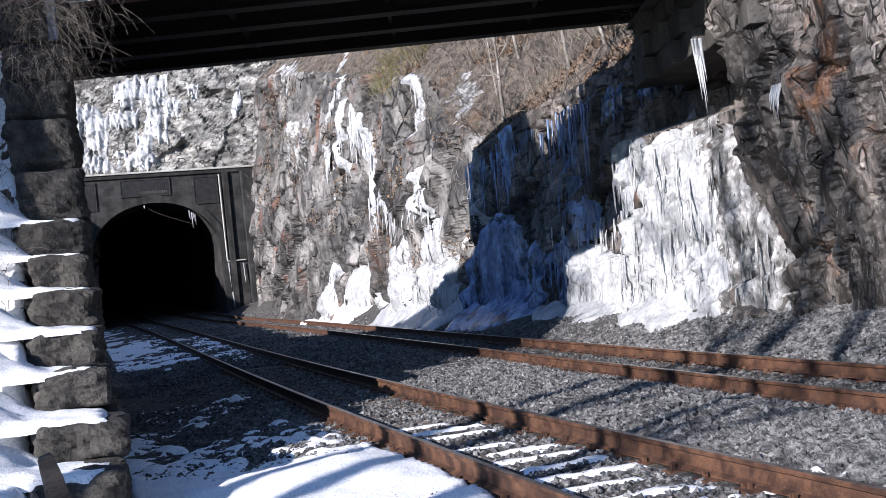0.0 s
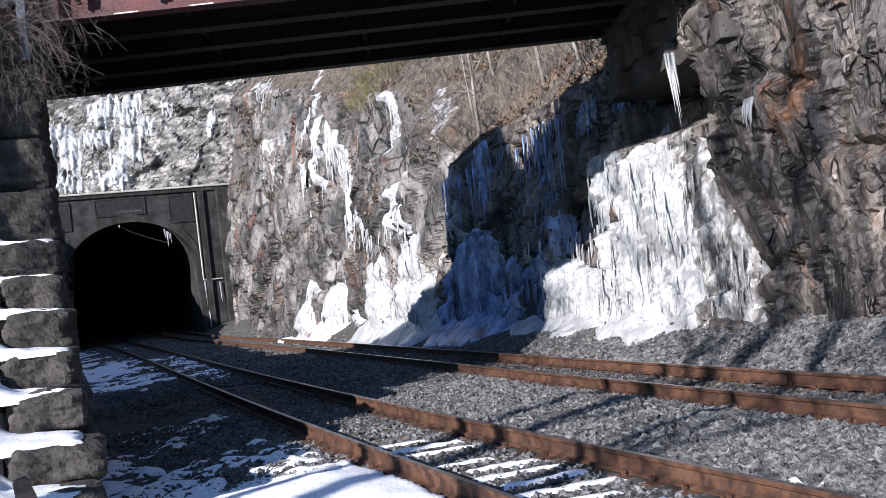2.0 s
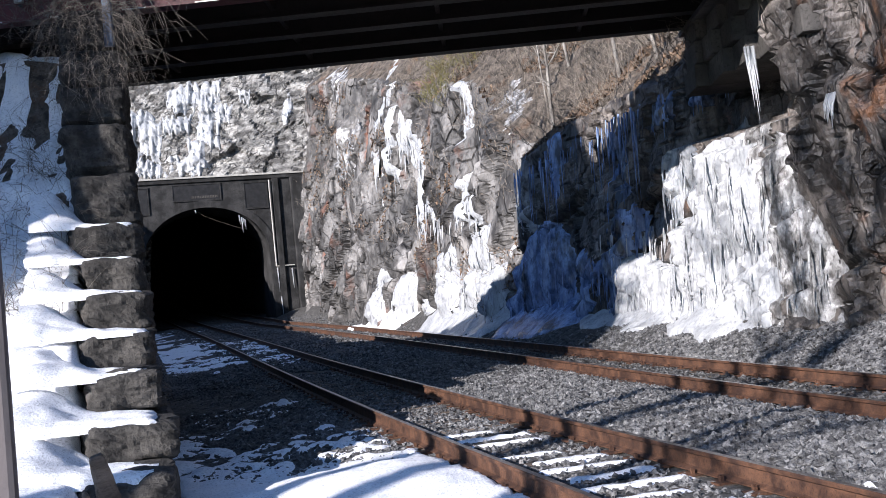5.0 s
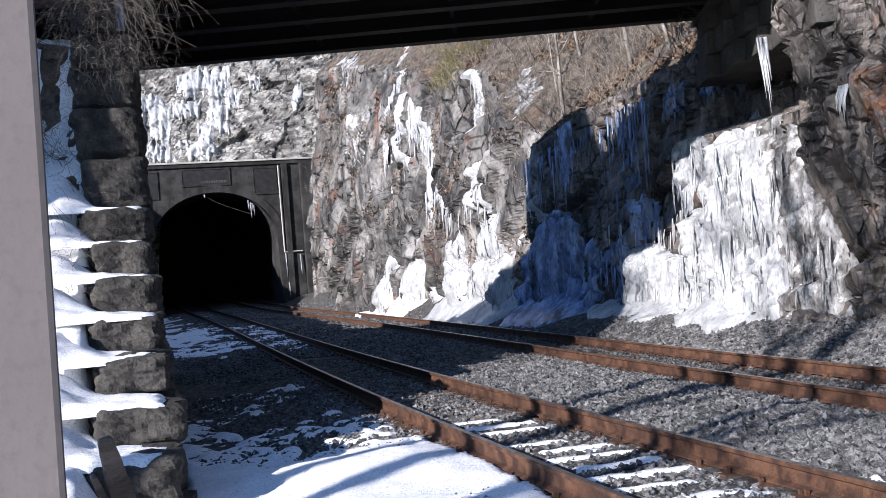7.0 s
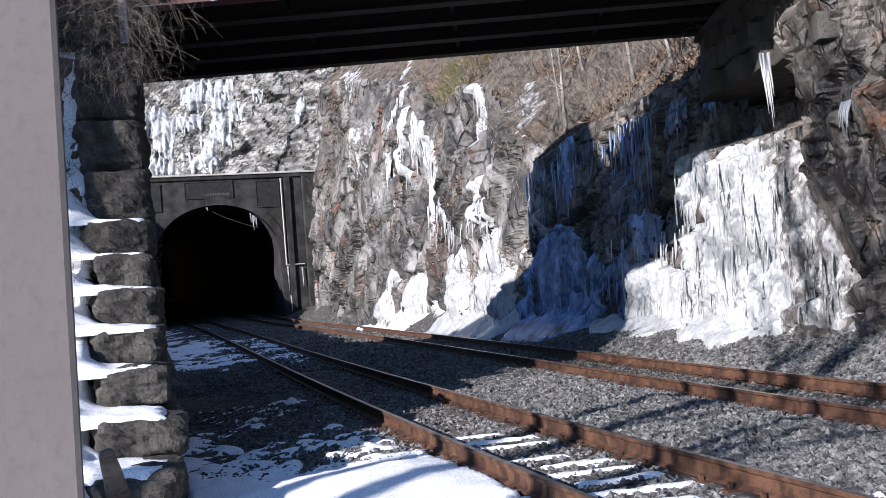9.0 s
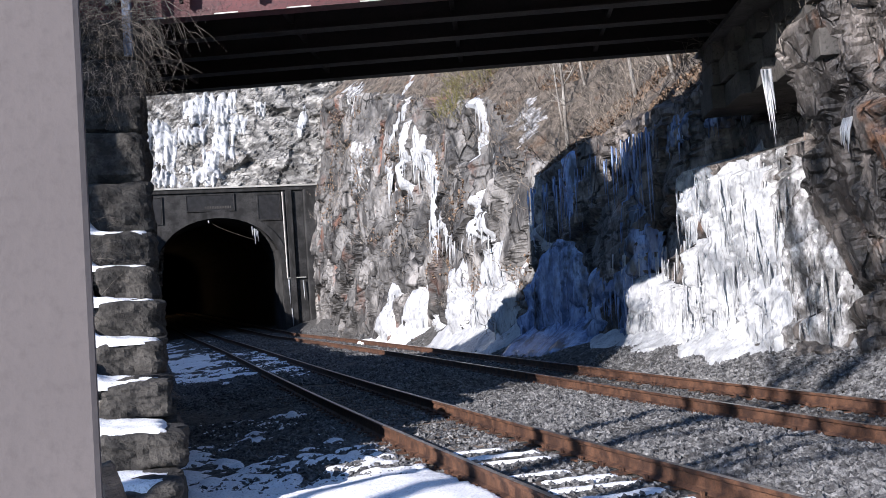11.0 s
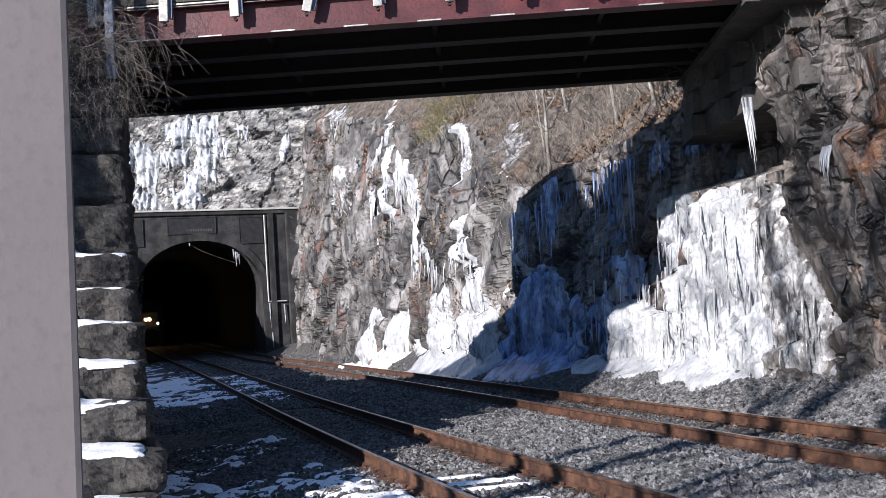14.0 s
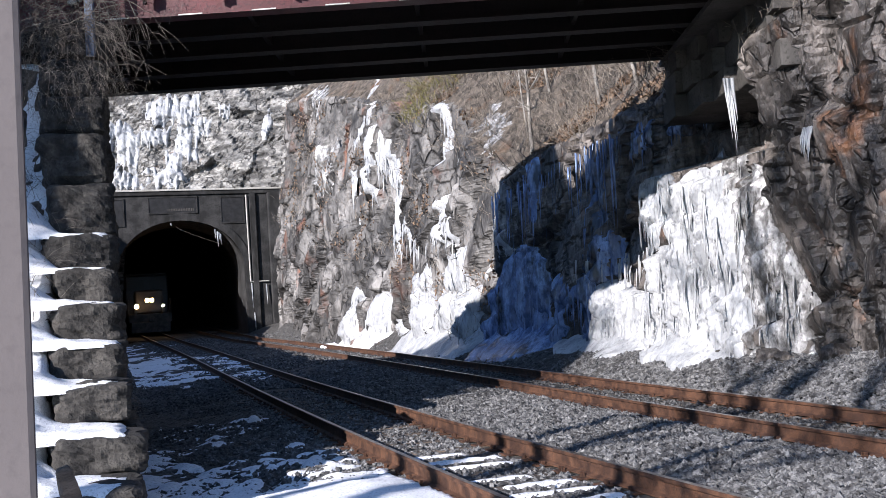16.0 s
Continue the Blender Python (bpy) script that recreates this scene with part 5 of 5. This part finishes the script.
def leaf_litter(name, label, count, y0, y1, z0, z1, seed, size=0.05):
    """Dead leaves caught on ledges and slopes."""
    rs = np.random.RandomState(seed)
    y = y0 + (y1 - y0) * rs.rand(count)
    z = np.interp(y, TOP_Y, TOP_Z) + z0 + (z1 - z0) * rs.rand(count)
    keep = wave(y, z, 1.3, seed + 50) > 0.6
    y, z = y[keep], z[keep]
    n = len(y)
    x = cliff_x(y, z) - 0.04
    c = np.stack([x, y, z], -1)
    u = rs.randn(n, 3) * size
    v = rs.randn(n, 3) * size * 0.7
    P = np.stack([c - u, c - v, c + u, c + v], 1).reshape(-1, 3)
    F = np.arange(n * 4).reshape(-1, 4)
    ob = mesh_object(name, P, F, LEAF)
    tagged(ob, label, "leaves", kind="stuff")


leaf_litter("leaf_litter", "pale brown dead leaves caught on the slope", 34000, 22, 44, 0.1, 5, 1)
leaf_litter("ledge_leaves", "reddish dead plants clinging to rock ledges", 12000, 33, 62, -7, 0, 2, 0.04)


def sapling(x, y, z, h, lean, r, seed):
    rng = random.Random(seed)
    th = empty("sapling", pose(x, y, z))
    tagged(th, "slender leafless tree with pale grey bark on the slope", "tree", "bare trees above the cutting")
    trunk, p, d = [], Vector((0, 0, -0.2)), Vector((lean[0], lean[1], 1)).normalized()
    for s in range(9):
        trunk.append((p.copy(), r * (1 - s / 10)))
        d = (d + Vector((rng.gauss(0, 0.06), rng.gauss(0, 0.06), 0.05))).normalized()
        p = p + d * h / 8
    v, f = tubes([trunk], 7)
    mesh_object("trunk", v, f, BARK, th, smooth=True)
    paths = []
    for k in range(16):
        i = rng.randrange(2, 9)
        a = trunk[i][0]
        e = Vector((rng.gauss(0, 0.7), rng.gauss(0, 0.7), rng.uniform(0.4, 1.0))).normalized()
        ln = h * rng.uniform(0.12, 0.3)
        q = a + e * ln * 0.5
        path = [(a, r * 0.35), (q, r * 0.25), (q + (e + Vector((rng.gauss(0, .3), rng.gauss(0, .3), 0.2))) * ln * 0.5, r * 0.08)]
        paths.append(path)
        for w in range(3):
            g = Vector((rng.gauss(0, 0.6), rng.gauss(0, 0.6), rng.uniform(0.1, 0.8)))
            paths.append([(q, r * 0.14), (q + g * ln * 0.3, r * 0.09), (q + g * ln * 0.55 + Vector((0, 0, ln * 0.06)), r * 0.04)])
    v, f = tubes(paths, 4)
    mesh_object("branches", v, f, BARK, th)


rng_t = random.Random(77)
for k in range(26):
    y = rng_t.uniform(24, 40)
    z = float(np.interp(y, TOP_Y, TOP_Z)) + rng_t.uniform(0.6, 5.5)
    sapling(float(cliff_x(y, z)), y, z, rng_t.uniform(3.0, 6.5), (rng_t.uniform(-0.35, 0.05), rng_t.uniform(-0.15, 0.15)), rng_t.uniform(0.035, 0.075), k)


# vines and brush over the top of the wing wall and the bank behind it
def bank_spots(n, x0, x1, y0, y1, seed):
    rng = random.Random(seed)
    out = []
    for k in range(n):
        y = rng.uniform(y0, y1)
        x = float(wall_x(y)) - rng.uniform(x0, x1)
        out.append((x, y, float(ground_z(x, y))))
    return out


brush("bank_brush", "tangle of bare grey twigs on the snowy bank", bank_spots(80, 0.6, 2.6, 13.0, 17.5, 6), TWIG, 9, 0.7, 0.22, 6, 0.0045, 0.5)
rng_v = random.Random(5)
top = [(float(wall_x(y)) - rng_v.uniform(0.0, 1.1), y, rng_v.uniform(5.2, 6.6)) for y in [rng_v.uniform(16.2, 17.6) for k in range(44)]]
crown = [(float(wall_x(y)) - rng_v.uniform(0.2, 1.8), y, rng_v.uniform(6.2, 7.8)) for y in [rng_v.uniform(15.6, 17.2) for k in range(40)]]
brush("bank_top_brush", "leafless grey brush standing at the bridge end", crown, TWIG, 14, 0.8, 0.3, 17, 0.004, 0.5, (0.05, -0.2, 0.8))
brush("vine_tangle", "tangle of bare vines drooping over the abutment", top, TWIG, 15, 0.75, 0.3, 7, 0.0035, 1.1, (0.15, -0.35, 0.5))


def arching_vines():
    """A few long bare stems that rise from the tangle and bow down before the bridge."""
    rng = random.Random(14)
    paths = []
    for k in range(13):
        x0, y0, z0 = float(wall_x(16.5)) - rng.uniform(0.1, 0.7), 16.3 + rng.uniform(-0.2, 0.2), 6.5 + rng.uniform(-0.3, 0.25)
        reach, drop = rng.uniform(0.5, 1.45), rng.uniform(0.5, 1.6)
        path = []
        for i in range(11):
            t = i / 10
            path.append(((x0 + reach * (t ** 0.8) + rng.gauss(0, 0.02), y0 - 0.25 * t, z0 + 0.55 * t - (drop + 0.5) * t ** 2.4 + rng.gauss(0, 0.02)), 0.0065 * (1 - 0.7 * t)))
        paths.append(path)
        for q in range(5):
            i = rng.randrange(3, 10)
            p = Vector(path[i][0])
            d = Vector((rng.gauss(0.15, 0.2), rng.gauss(0, 0.1), rng.gauss(-0.2, 0.2)))
            paths.append([(p, 0.005), (p + d * 0.5, 0.004), (p + d + Vector((0, 0, -0.08)), 0.002)])
    v, f = tubes(paths, 5)
    ob = mesh_object("hanging_vine", v, f, TWIG)
    tagged(ob, "long pale vines hanging in front of the bridge", "vines", kind="stuff")


arching_vines()


# bare trees behind and beside the camera, whose shadows fall across the tracks
def big_tree(x, y, h, r, seed):
    rng = random.Random(seed)
    th = empty("bare_tree", pose(x, y, float(ground_z(x, y)) - 0.1))
    tagged(th, "tall leafless tree standing on the bank behind the camera", "tree", "trees behind the camera")
    paths = []

    def grow(p, d, ln, rad, depth):
        path = [(p.copy(), rad)]
        for s in range(5):
            d = (d + Vector((rng.gauss(0, 0.08), rng.gauss(0, 0.08), 0.03))).normalized()
            p = p + d * ln / 5
            path.append((p.copy(), rad * (1 - 0.11 * (s + 1))))
        paths.append(path)
        if depth:
            for k in range(6 if depth > 2 else 5):
                i = rng.randrange(4 if depth == 3 else 2, 6)
                e = (d + Vector((rng.gauss(0, 0.6), rng.gauss(0, 0.6), rng.gauss(0.1, 0.35)))).normalized()
                grow(path[i][0], e, ln * rng.uniform(0.45, 0.7), path[i][1] * 0.55, depth - 1)

    grow(Vector((0, 0, 0)), Vector((0, 0, 1)), h * 0.55, r, 3)
    v, f = tubes(paths[:1], 9)
    mesh_object("trunk", v, f, BARK, th, smooth=True)
    v, f = tubes(paths[1:], 4)
    mesh_object("crown", v, f, BARK, th)


big_tree(-12.8, -2.0, 17, 0.24, 1)
big_tree(-8.8, -0.7, 17, 0.15, 6)
big_tree(-13.7, -5.3, 18, 0.3, 7)
big_tree(-15.8, -7.3, 17, 0.2, 2)
big_tree(-8.5, -7.7, 13, 0.13, 3)
big_tree(-21.4, -2.9, 16, 0.18, 4)



motions()
